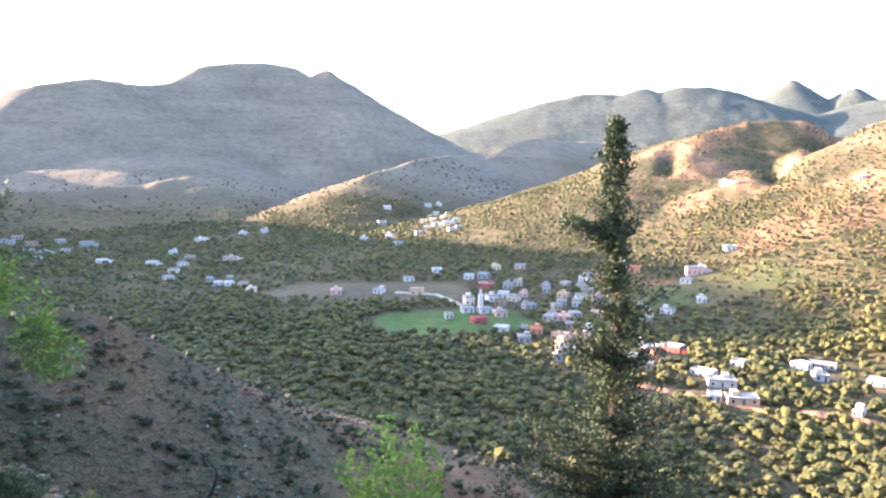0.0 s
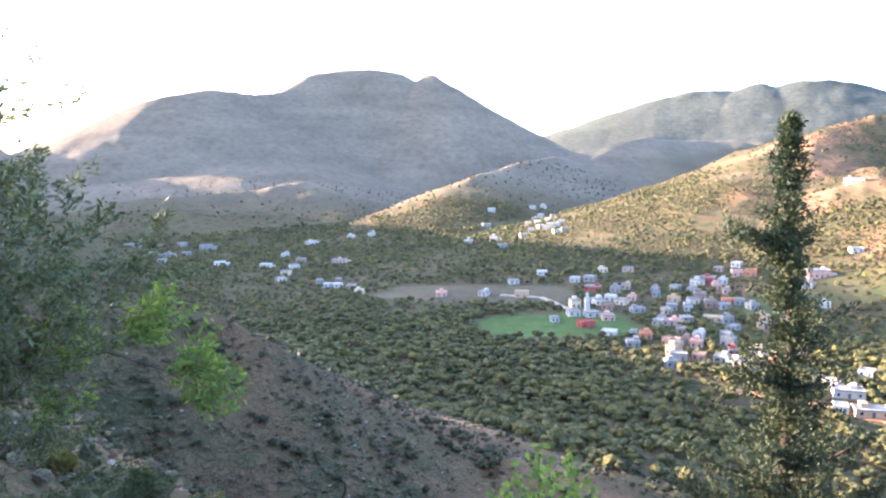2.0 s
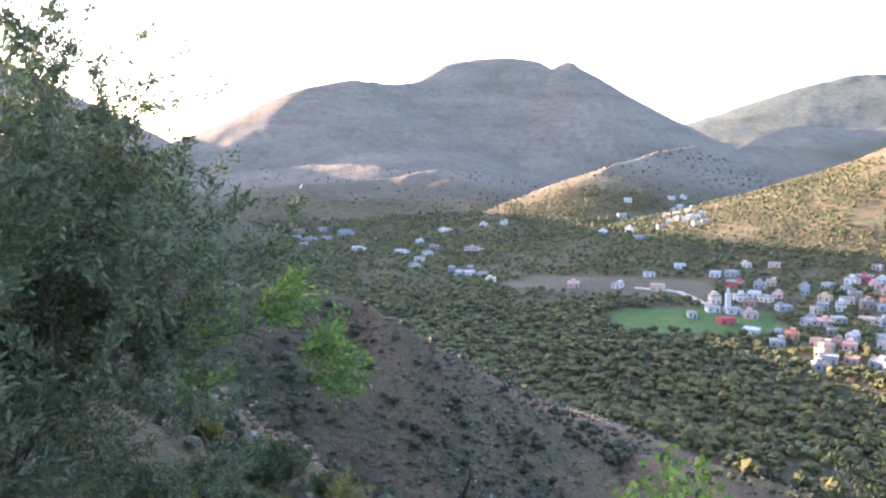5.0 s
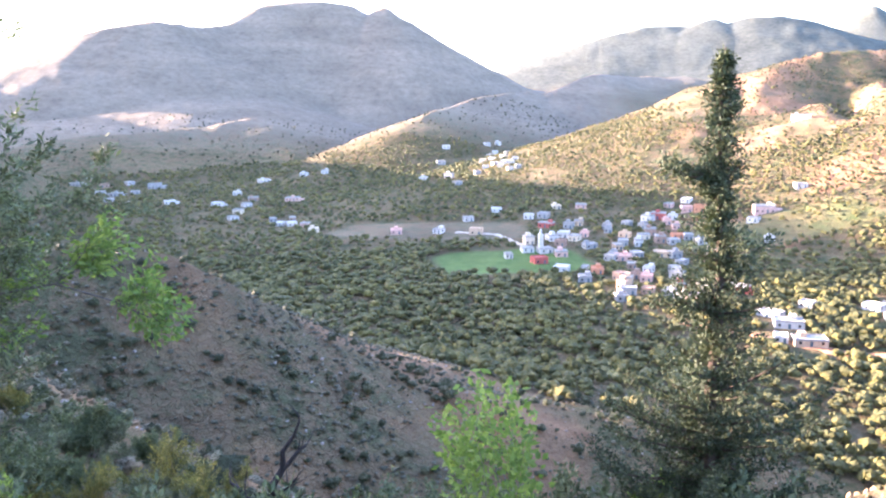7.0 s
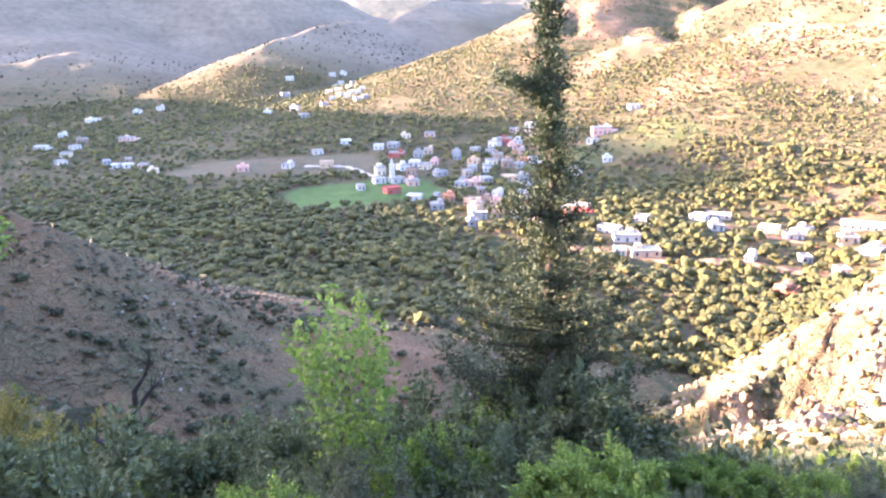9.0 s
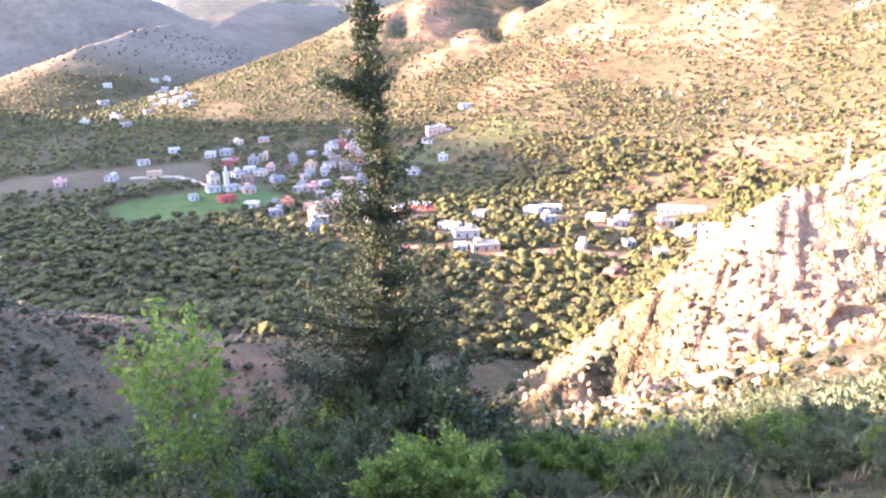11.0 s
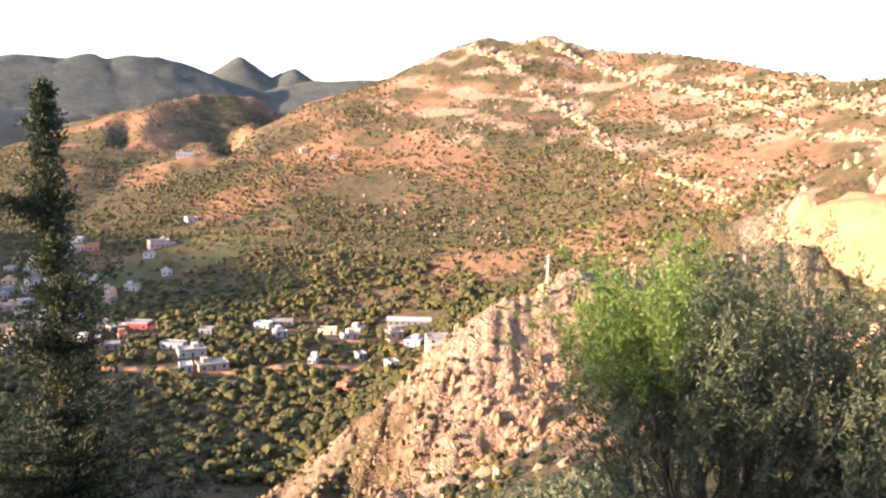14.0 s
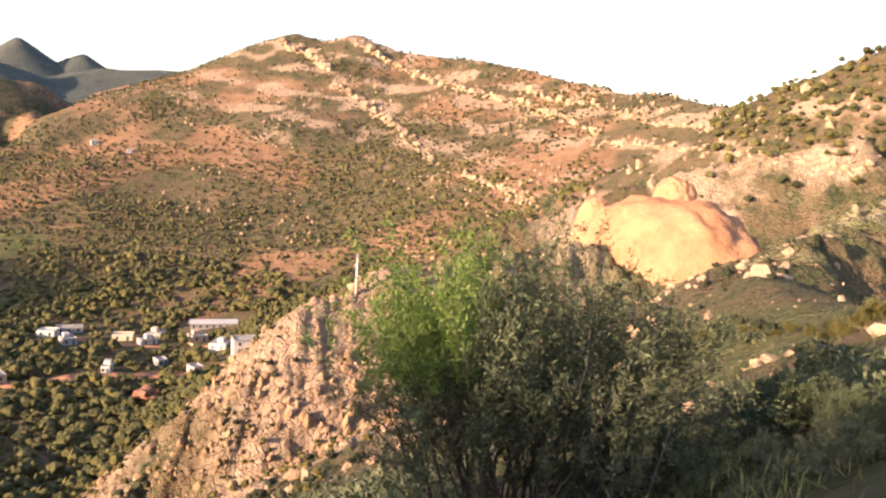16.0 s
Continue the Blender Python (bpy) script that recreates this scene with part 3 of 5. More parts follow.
def house(x, y, z, w, d, h, colour, turn, group):
    """A flat-roofed block house with a parapet, windows and a door on the valley side, and a footing sunk in the slope."""
    storeys = 2 if h > 5 else 1
    ob = new("house")
    ob.matrix_basis = pose(x, y, z, 0, 0, turn)
    bm = bmesh.new()
    box(bm, -w / 2, w / 2, -d / 2, d / 2, -3.0, h)
    if w > 9 and random.random() < 0.5:      # a lower wing
        box(bm, w / 2 - 0.1, w / 2 + w * 0.35, -d / 2 + 0.6, d / 2 - 1.2, -3.0, h * 0.62)
    part("wall", bm, WALLS[colour], ob)
    bm = bmesh.new()
    o = 0.18
    box(bm, -w / 2 - o, w / 2 + o, -d / 2 - o, d / 2 + o, h, h + 0.22)
    for x0, x1, y0, y1 in ((-w / 2, w / 2, -d / 2, -d / 2 + 0.2), (-w / 2, w / 2, d / 2 - 0.2, d / 2), (-w / 2, -w / 2 + 0.2, -d / 2 + 0.2, d / 2 - 0.2), (w / 2 - 0.2, w / 2, -d / 2 + 0.2, d / 2 - 0.2)):
        box(bm, x0, x1, y0, y1, h + 0.22, h + 0.75)
    roof = part("roof", bm, SLAB if random.random() < 0.6 else WALLS[colour], ob)
    if random.random() < 0.45:               # stair head on the roof
        bm = bmesh.new()
        sx = random.uniform(-0.25, 0.25) * w
        box(bm, sx - 1.3, sx + 1.3, 0, d / 2 - 0.4, h + 0.2, h + 2.1)
        part("stair_head", bm, WALLS[colour], roof)
    n = max(2, int(w / 3.2))
    for s in range(storeys):
        zz = 0.9 + s * h / storeys
        for k in range(n):
            wx = -w / 2 + w * (k + 0.5) / n
            if s == 0 and k == n // 2:
                place("door", DOOR_MESH, ob, wx, -d / 2, 0.05)
            elif zz + 1.3 < h:
                place("window", WINDOW_MESH, ob, wx, -d / 2, zz)
        if zz + 1.3 < h:
            place("window", WINDOW_MESH, ob, w / 2, -d * 0.1, zz, 90)
            place("window", WINDOW_MESH, ob, -w / 2, -d * 0.1, zz, 90)
    size = "two-storey" if storeys == 2 else "single-storey"
    tagged(ob, f"{WORDS[colour]} flat-roofed {size} house among trees in the valley", "house", group)
    CLEAR.append((x, y, max(w, d) * 0.62 + 1.5))
    back = math.hypot(x, y)
    CLEAR.append((x - x / back * (w * 0.5 + 4), y - y / back * (w * 0.5 + 4), w * 0.5 + 2.5))
    return ob


CLEAR = []     # places kept free of trees: x, y, radius

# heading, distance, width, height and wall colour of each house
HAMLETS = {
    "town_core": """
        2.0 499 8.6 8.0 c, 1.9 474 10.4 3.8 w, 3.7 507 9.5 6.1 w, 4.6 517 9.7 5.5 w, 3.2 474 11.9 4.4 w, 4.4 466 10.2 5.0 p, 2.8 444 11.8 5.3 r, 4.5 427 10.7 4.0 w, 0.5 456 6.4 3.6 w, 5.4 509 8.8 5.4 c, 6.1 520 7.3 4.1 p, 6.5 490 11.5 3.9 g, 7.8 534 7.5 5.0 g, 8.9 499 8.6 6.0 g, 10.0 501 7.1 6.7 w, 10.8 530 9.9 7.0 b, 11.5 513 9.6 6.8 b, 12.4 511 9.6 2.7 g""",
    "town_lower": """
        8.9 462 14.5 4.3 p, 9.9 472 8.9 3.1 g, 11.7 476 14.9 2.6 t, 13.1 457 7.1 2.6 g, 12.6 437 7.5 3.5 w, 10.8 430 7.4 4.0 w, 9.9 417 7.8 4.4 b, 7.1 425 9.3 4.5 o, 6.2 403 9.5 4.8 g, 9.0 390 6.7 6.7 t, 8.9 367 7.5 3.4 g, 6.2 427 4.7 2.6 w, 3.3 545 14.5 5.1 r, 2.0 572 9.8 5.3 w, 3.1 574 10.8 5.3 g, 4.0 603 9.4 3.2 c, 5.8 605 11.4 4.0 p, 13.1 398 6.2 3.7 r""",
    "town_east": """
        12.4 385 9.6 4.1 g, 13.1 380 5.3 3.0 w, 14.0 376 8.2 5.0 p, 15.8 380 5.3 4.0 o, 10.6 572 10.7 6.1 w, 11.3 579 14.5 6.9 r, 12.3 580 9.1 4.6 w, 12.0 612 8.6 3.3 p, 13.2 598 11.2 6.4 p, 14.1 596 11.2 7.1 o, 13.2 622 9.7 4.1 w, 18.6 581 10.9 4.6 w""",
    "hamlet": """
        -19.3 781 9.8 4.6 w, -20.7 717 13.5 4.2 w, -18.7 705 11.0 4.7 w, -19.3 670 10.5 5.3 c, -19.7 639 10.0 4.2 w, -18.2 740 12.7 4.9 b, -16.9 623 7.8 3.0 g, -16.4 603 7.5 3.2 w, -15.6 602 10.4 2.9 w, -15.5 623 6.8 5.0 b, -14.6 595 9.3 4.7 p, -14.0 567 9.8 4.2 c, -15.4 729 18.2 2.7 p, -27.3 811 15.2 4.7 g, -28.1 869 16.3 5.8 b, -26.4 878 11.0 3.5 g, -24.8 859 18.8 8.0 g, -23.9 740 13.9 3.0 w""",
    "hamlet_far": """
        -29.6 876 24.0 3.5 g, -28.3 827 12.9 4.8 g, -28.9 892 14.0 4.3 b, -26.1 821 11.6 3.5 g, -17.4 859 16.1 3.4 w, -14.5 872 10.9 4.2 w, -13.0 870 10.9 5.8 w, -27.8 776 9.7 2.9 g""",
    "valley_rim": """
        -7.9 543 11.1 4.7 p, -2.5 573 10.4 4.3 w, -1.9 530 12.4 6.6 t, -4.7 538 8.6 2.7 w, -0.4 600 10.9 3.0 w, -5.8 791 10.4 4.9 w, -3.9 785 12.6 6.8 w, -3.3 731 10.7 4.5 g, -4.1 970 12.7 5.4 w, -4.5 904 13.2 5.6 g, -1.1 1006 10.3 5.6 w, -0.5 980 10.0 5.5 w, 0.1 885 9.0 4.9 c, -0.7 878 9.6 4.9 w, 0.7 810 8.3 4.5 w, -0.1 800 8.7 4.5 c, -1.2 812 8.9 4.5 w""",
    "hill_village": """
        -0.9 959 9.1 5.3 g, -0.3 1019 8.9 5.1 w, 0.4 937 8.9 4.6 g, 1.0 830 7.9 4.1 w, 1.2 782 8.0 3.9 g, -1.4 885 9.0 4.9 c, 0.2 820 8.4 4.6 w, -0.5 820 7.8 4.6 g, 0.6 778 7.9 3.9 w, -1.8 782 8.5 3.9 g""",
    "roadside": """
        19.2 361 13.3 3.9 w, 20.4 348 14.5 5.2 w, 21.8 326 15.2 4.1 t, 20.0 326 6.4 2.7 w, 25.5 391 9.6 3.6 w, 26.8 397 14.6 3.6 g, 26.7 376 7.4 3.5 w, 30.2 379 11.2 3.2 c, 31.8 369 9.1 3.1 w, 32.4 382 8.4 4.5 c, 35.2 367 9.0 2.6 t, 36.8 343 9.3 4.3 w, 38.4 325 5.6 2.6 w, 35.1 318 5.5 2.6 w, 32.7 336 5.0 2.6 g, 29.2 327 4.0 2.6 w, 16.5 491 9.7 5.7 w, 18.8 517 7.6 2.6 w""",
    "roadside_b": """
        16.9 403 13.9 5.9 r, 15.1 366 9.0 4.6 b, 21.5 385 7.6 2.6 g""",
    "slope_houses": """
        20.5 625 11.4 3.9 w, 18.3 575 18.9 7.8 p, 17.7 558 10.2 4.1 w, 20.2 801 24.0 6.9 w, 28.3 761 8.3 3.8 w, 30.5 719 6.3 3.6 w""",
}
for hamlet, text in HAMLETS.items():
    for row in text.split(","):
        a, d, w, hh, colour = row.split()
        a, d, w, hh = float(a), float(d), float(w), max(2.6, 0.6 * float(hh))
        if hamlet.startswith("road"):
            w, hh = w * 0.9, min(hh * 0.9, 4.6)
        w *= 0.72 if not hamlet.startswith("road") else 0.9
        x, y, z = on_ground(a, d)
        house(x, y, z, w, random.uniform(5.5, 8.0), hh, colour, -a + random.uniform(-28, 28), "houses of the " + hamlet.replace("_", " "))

for k in range(54):      # the closely built lanes between them
    a, d = random.uniform(4.2, 15.5), random.uniform(372, 570)
    x, y, z = on_ground(a, d)
    if in_field(np.array([x]), np.array([y]), "green", 4)[0] < 0.1 and all(math.hypot(x - q[0], y - q[1]) > 7.0 for q in CLEAR[::2]):
        house(x, y, z, random.uniform(4.5, 8), random.uniform(4.5, 7), random.uniform(2.6, 4.0), random.choice("ggbbbpttocg"), -a + random.uniform(-40, 40), "houses of the town lanes")


def special_buildings():
    """The villa with its white roof terrace, the long shed and the minaret of the village."""
    x, y, z = on_ground(38.5, 322)
    v = house(x, y, z, 9.5, 8, 5.2, "w", -30, "houses of the roadside")
    tagged(v, "white two-storey villa with a pale roof terrace below the crag")
    x, y, z = on_ground(36.3, 386)
    s = new("long_shed")
    s.matrix_basis = pose(x, y, z - 1.0, 0, 0, -36)
    bm = bmesh.new()
    box(bm, -11, 11, -4, 4, -3, 2.7)
    part("wall", bm, WALLS["g"], s)
    bm = bmesh.new()
    box(bm, -11.5, 11.5, -4.6, 4.6, 2.7, 3.0)
    part("roof", bm, WALLS["w"], s)
    for k in range(7):
        place("window", WINDOW_MESH, s, -9.3 + 3.1 * k, -4, 0.9)
    tagged(s, "long low white shed with a flat pale roof", "shed")
    CLEAR.append((x, y, 17))
    x, y, z = on_ground(2.9, 474)
    m = new("minaret")
    m.matrix_basis = pose(x, y, z, 0, 0, 12)
    bm = bmesh.new()
    box(bm, -1.4, 1.4, -1.4, 1.4, -2, 11)
    box(bm, -1.6, 1.6, -1.6, 1.6, 11, 11.5)
    part("tower", bm, WALLS["w"], m)
    bm = bmesh.new()
    box(bm, -0.7, 0.7, -0.7, 0.7, 11.5, 14)
    bmesh.ops.create_cone(bm, cap_ends=True, segments=12, radius1=0.75, radius2=0.05, depth=1.2, matrix=pose(0, 0, 14.6))
    part("lantern", bm, WALLS["w"], m)
    tagged(m, "white square minaret standing among the village houses", "minaret")


special_buildings()

RED_EARTH = plain("red_earth", (0.28, 0.13, 0.07), (0.46, 0.24, 0.14), 0.2, 0.95, 0.6, 0.1)
PALE_TRACK = plain("pale_track", (0.34, 0.29, 0.23), (0.50, 0.44, 0.36), 0.2, 0.95, 0.6, 0.1)


def ribbon(name, rows, half, mat, label, category, lift=0.25):
    """A road laid on the ground through rows of heading and distance."""
    pts = []
    for (a0, d0), (a1, d1) in zip(rows[:-1], rows[1:]):
        for k in range(10):
            pts.append(polar(a0 + (a1 - a0) * k / 10, d0 + (d1 - d0) * k / 10))
    p = np.array(pts)
    t = np.gradient(p, axis=0)
    t /= np.linalg.norm(t, axis=1)[:, None]
    nrm = np.stack([-t[:, 1], t[:, 0]], 1)
    wob = half * (1 + 0.35 * np.sin(np.arange(len(p)) * 1.9))[:, None]
    left, right = p + nrm * wob, p - nrm * wob
    xy = np.concatenate([left, right])
    z = height(xy[:, 0], xy[:, 1]) + lift
    n = len(p)
    top = np.column_stack([xy, z])
    low = np.column_stack([xy, z - 1.2])
    i = np.arange(n - 1)
    f = np.concatenate([np.stack([i, i + n, i + n + 1, i + 1], 1), np.stack([i + 2 * n, i, i + 1, i + 1 + 2 * n], 1),
                        np.stack([i + n, i + 3 * n, i + 3 * n + 1, i + n + 1], 1)])
    ob = mesh_object(name, np.concatenate([top, low]), f, mat)
    for q in p[::3]:
        CLEAR.append((q[0], q[1], half + 2.5))
    return tagged(ob, label, category, kind="structure")


ribbon("road", [(13, 336), (18, 330), (23, 322), (28, 322), (33, 318), (40, 312)], 3.2, RED_EARTH, "red earth road through the olive groves", "road")
ribbon("track", [(-3.5, 536), (-0.4, 528), (0.8, 505), (2.4, 484)], 2.0, PALE_TRACK, "pale dirt track beside the ploughed field", "track")
ribbon("track", [(26, 385), (29, 372), (33, 362), (37, 352)], 2.0, RED_EARTH, "red earth track behind the roadside houses", "track")


def clearing(x, y):
    ok = np.ones(x.shape)
    for cx, cy, r in CLEAR:
        ok *= np.hypot(x - cx, y - cy) > r
    return ok


def tubes(segs, sides=5):
    """Round limbs from rows of both ends and both radii."""
    s = np.array(segs)
    p0, p1, r0, r1 = s[:, 0:3], s[:, 3:6], s[:, 6], s[:, 7]
    d = p1 - p0
    d /= np.linalg.norm(d, axis=1)[:, None] + 1e-9
    ref = np.where(np.abs(d[:, 2:3]) > 0.9, np.array([[1.0, 0, 0]]), np.array([[0, 0, 1.0]]))
    u = np.cross(d, ref)
    u /= np.linalg.norm(u, axis=1)[:, None]
    w = np.cross(d, u)
    a = np.arange(sides) * 2 * math.pi / sides
    ring = u[:, None] * np.cos(a)[None, :, None] + w[:, None] * np.sin(a)[None, :, None]
    vs = np.concatenate([p0[:, None] + ring * r0[:, None, None], p1[:, None] + ring * r1[:, None, None]], 1).reshape(-1, 3)
    k = np.arange(sides)
    f = np.stack([k, (k + 1) % sides, (k + 1) % sides + sides, k + sides], 1)
    fs = (f[None] + (np.arange(len(s)) * 2 * sides)[:, None, None]).reshape(-1, 4)
    return vs, fs


FAR_KINDS = [crown(1, 1, 3), crown(2, 1, 5), crown(2, 1, 8), crown(3, 1, 9)]
FULL_KINDS = [crown(4, 1, 11), crown(5, 1, 12), crown(4, 1, 13), crown(3, 1, 14)]
BUSH_KINDS = [lump(1, 0.5, 21, 0.7), lump(1, 0.5, 22, 0.6)]


def floor_keep(x, y, z, az, d):
    open_land = 1 - np.maximum(np.maximum(in_field(x, y, "brown", 3), in_field(x, y, "green", 3)), 0.75 * in_field(x, y, "back"))
    return (z < -82) * open_land * clearing(x, y) * np.clip(0.9 + 1.2 * fbm(x, y, 45, 3, 83), 0.3, 1)


def slope_keep(x, y, z, az, d):
    wood = np.clip(1.05 + 2.4 * fbm(x, y, 90, 4, 91) - np.clip((z + 45) / 60, 0, 1.0), 0.06, 1.0)
    wood = wood * np.where(az < 31, np.clip((-18 - z) / 22, 0.03, 1) * 1.5, 1.0)
    return (z > -84) * (d > 260) * clearing(x, y) * wood


def scrub_keep(x, y, z, az, d):
    return (z > -88) * np.clip(0.42 + 2.2 * fbm(x, y, 50, 4, 97), 0.06, 0.95)


def orchard_stretch(p):
    az, d = np.degrees(np.arctan2(p[:, 0], p[:, 1])), np.hypot(p[:, 0], p[:, 1])
    return (az > 11) & (az < 36) & (d > 240) & (d < 276)


def olive_tree(seed):
    """One olive tree: a short forked trunk under a crown of ragged clumps."""
    ob = new("olive_tree")
    rr = np.random.default_rng(seed)
    rows = [(0, 0, -0.5, 0.05, 0, 0.9, 0.28, 0.2)]
    for k in range(3):
        a = 2.1 * k + rr.random()
        rows.append((0.05, 0, 0.85, 0.7 * math.cos(a), 0.7 * math.sin(a), 1.7, 0.16, 0.08))
    vs, fs = tubes(rows, 6)
    mesh_object("trunk", vs, fs, BARK, True, ob)
    vs, fs = crown(7, 1, seed)
    mesh_object("crown", vs * np.array([2.7, 2.7, 2.2]) + np.array([0, 0, 0.7]), fs, OLIVE, False, ob)
    return tagged(ob, "rounded grey-green olive tree in the sunlit grove", "tree", "olive trees of the grove")


def orchard(spots):
    sorts = [olive_tree(k) for k in (201, 202, 203, 204)]
    for k, (x, y, z) in enumerate(spots):
        m = pose(x, y, z, 0, 0, 77.0 * k) @ Matrix.Scale(0.72 + 0.42 * ((k * 37) % 100) / 100, 4)
        if k < 4:
            sorts[k].matrix_basis = m
        else:
            copy_thing(sorts[k % 4], m)


def woods():
    p = grid_spots(-40, 52, 200, 480, 4.1, floor_keep)
    single = orchard_stretch(p)
    orchard(p[single])
    p = p[~single]
    scatter("olive_grove", FULL_KINDS, p, 1.5 + 1.9 * rng.random(len(p)) ** 1.6, OLIVE, "dense grey-green olive and carob trees on the valley floor", "trees")
    p = grid_spots(-46, 52, 480, 1050, 5.4, floor_keep)
    scatter("valley_woods", FAR_KINDS, p, 1.4 + 1.8 * rng.random(len(p)) ** 1.5, OLIVE, "grey-green trees covering the far valley floor", "trees")
    p = grid_spots(-13, 64, 330, 1000, 5.2, slope_keep)
    scatter("slope_woods", FAR_KINDS, p, 1.0 + 1.5 * rng.random(len(p)) ** 1.4, OLIVE, "olive trees and scrub climbing the sunlit slope", "trees")
    p = grid_spots(14, 84, 210, 1150, 5.8, scrub_keep)
    scatter("mountain_scrub", BUSH_KINDS, p, rng.uniform(0.5, 1.6, len(p)), MAQUIS, "dark evergreen scrub dotted over the dry rocky mountain", "scrub")
    p = grid_spots(71, 88, 230, 430, 5.0, lambda x, y, z, az, d: np.clip((z + 8) / 20, 0, 0.85))
    scatter("pine_wood", FAR_KINDS, p, rng.uniform(1.2, 2.4, len(p)), OLIVE, "green pines covering the top of the near hill", "trees")
    p = grid_spots(-46, 14, 860, 1250, 12, lambda x, y, z, az, d: (z > -88) * np.clip(0.5 + fbm(x, y, 120, 3, 101), 0.1, 0.9))
    scatter("far_scrub", BUSH_KINDS, p, rng.uniform(0.8, 1.9, len(p)), MAQUIS, "low scrub dotted over the shaded mountain foot", "scrub")


woods()


def bare_tree():
    """The reddish leafless tree that stands out of the grove."""
    ob = new("almond_tree")
    x, y, z = on_ground(31.8, 284)
    ob.matrix_basis = pose(x, y, z)
    vs, fs = tubes([(0, 0, -0.5, 0, 0, 2.0, 0.35, 0.22)], 7)
    mesh_object("trunk", vs, fs, BARK, True, ob)
    vs, fs = crown(8, 2, 301)
    mesh_object("crown", vs * np.array([4.2, 4.2, 3.6]) + np.array([0, 0, 1.2]), fs, RUSSET, False, ob)
    tagged(ob, "russet-brown tree standing out of the olive grove", "tree")


RUSSET = foliage("russet_foliage", (0.10, 0.045, 0.03), (0.22, 0.10, 0.06), (0.28, 0.14, 0.08), 0.3)
bare_tree()

# ---------------------------------------------------------------- plants close by
LEAF_GREY = foliage("grey_green_leaf", (0.05, 0.060, 0.036), (0.11, 0.125, 0.075), (0.18, 0.19, 0.11), 0.8, 0.2)
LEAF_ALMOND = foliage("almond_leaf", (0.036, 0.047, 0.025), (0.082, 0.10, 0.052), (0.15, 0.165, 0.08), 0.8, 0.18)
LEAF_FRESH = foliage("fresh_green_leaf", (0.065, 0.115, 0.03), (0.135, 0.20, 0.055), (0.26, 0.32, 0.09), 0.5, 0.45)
LEAF_DARK = foliage("dark_green_leaf", (0.036, 0.052, 0.026), (0.085, 0.108, 0.054), (0.15, 0.165, 0.08), 0.8, 0.2)
LEAF_GOLD = foliage("yellow_green_leaf", (0.06, 0.07, 0.025), (0.14, 0.135, 0.045), (0.32, 0.25, 0.08), 0.8, 0.4)
LEAF_CYPRESS = foliage("cypress_leaf", (0.016, 0.024, 0.014), (0.040, 0.054, 0.028), (0.075, 0.088, 0.045), 0.7, 0.12, 0.15)
TWIG = plain("grey_twig", (0.10, 0.085, 0.075), (0.26, 0.22, 0.19), 12, 0.9, 0.6, 0.01)
DARK_BARK = plain("dark_bark", (0.03, 0.022, 0.018), (0.085, 0.062, 0.05), 9, 0.95, 0.8, 0.02)
DUSKY_TWIG = plain("dusky_twig", (0.045, 0.038, 0.034), (0.13, 0.11, 0.095), 12, 0.9, 0.6, 0.01)
CHARRED = plain("dead_wood", (0.018, 0.015, 0.014), (0.06, 0.05, 0.045), 9, 0.9, 0.8, 0.02)


def leaves(rows, rr, length, width, droop=0.2):
    """Small pointed leaves, folded along the middle; rows: place and direction of growth."""
    s = np.array(rows)
    n = len(s)
    p, g = s[:, :3] + rr.normal(0, 0.55 * length, (n, 3)), s[:, 3:6]
    d = g + rr.normal(0, 0.75, (n, 3))
    d[:, 2] -= droop
    d /= np.linalg.norm(d, axis=1)[:, None]
    side = np.cross(d, rr.normal(0, 1, (n, 3)))
    side /= np.linalg.norm(side, axis=1)[:, None]
    up = np.cross(side, d)
    ln = length * rr.uniform(0.6, 1.3, n)[:, None]
    wd = width * rr.uniform(0.7, 1.3, n)[:, None]
    mid = p + d * ln * 0.5
    vs = np.stack([p, mid + side * wd * 0.5 + up * wd * 0.15, p + d * ln, mid - side * wd * 0.5 + up * wd * 0.15], 1).reshape(-1, 3)
    fs = np.arange(4 * n).reshape(n, 4)
    return vs, fs


def grow(rr, start, way, length, radius, depth, out, tips, spread=0.55, lift=0.12, kids=3, bare=0.0):
    """A limb that bends and forks; its last twigs are noted in tips."""
    steps = 4
    p, d, r = np.array(start, float), np.array(way, float), radius
    d /= np.linalg.norm(d)
    for k in range(steps):
        d = d + rr.normal(0, 0.16, 3)
        d[2] += lift * 0.4
        d /= np.linalg.norm(d)
        q = p + d * length / steps
        r1 = r * (0.86 if depth else 0.7)
        out.append((*p, *q, r, r1))
        if depth <= 1 and rr.random() > bare:
            for _ in range(3 if depth == 0 else 1):
                tips.append((*(p + (q - p) * rr.random()), *d))
        if depth > 0 and k >= 1:
            for _ in range(kids if k == steps - 1 else max(1, kids - 1)):
                e = d + rr.normal(0, spread, 3)
                e[2] += lift
                grow(rr, q, e, length * rr.uniform(0.5, 0.75), r1 * 0.6, depth - 1, out, tips, spread, lift, kids, bare)
        p, r = q, r1


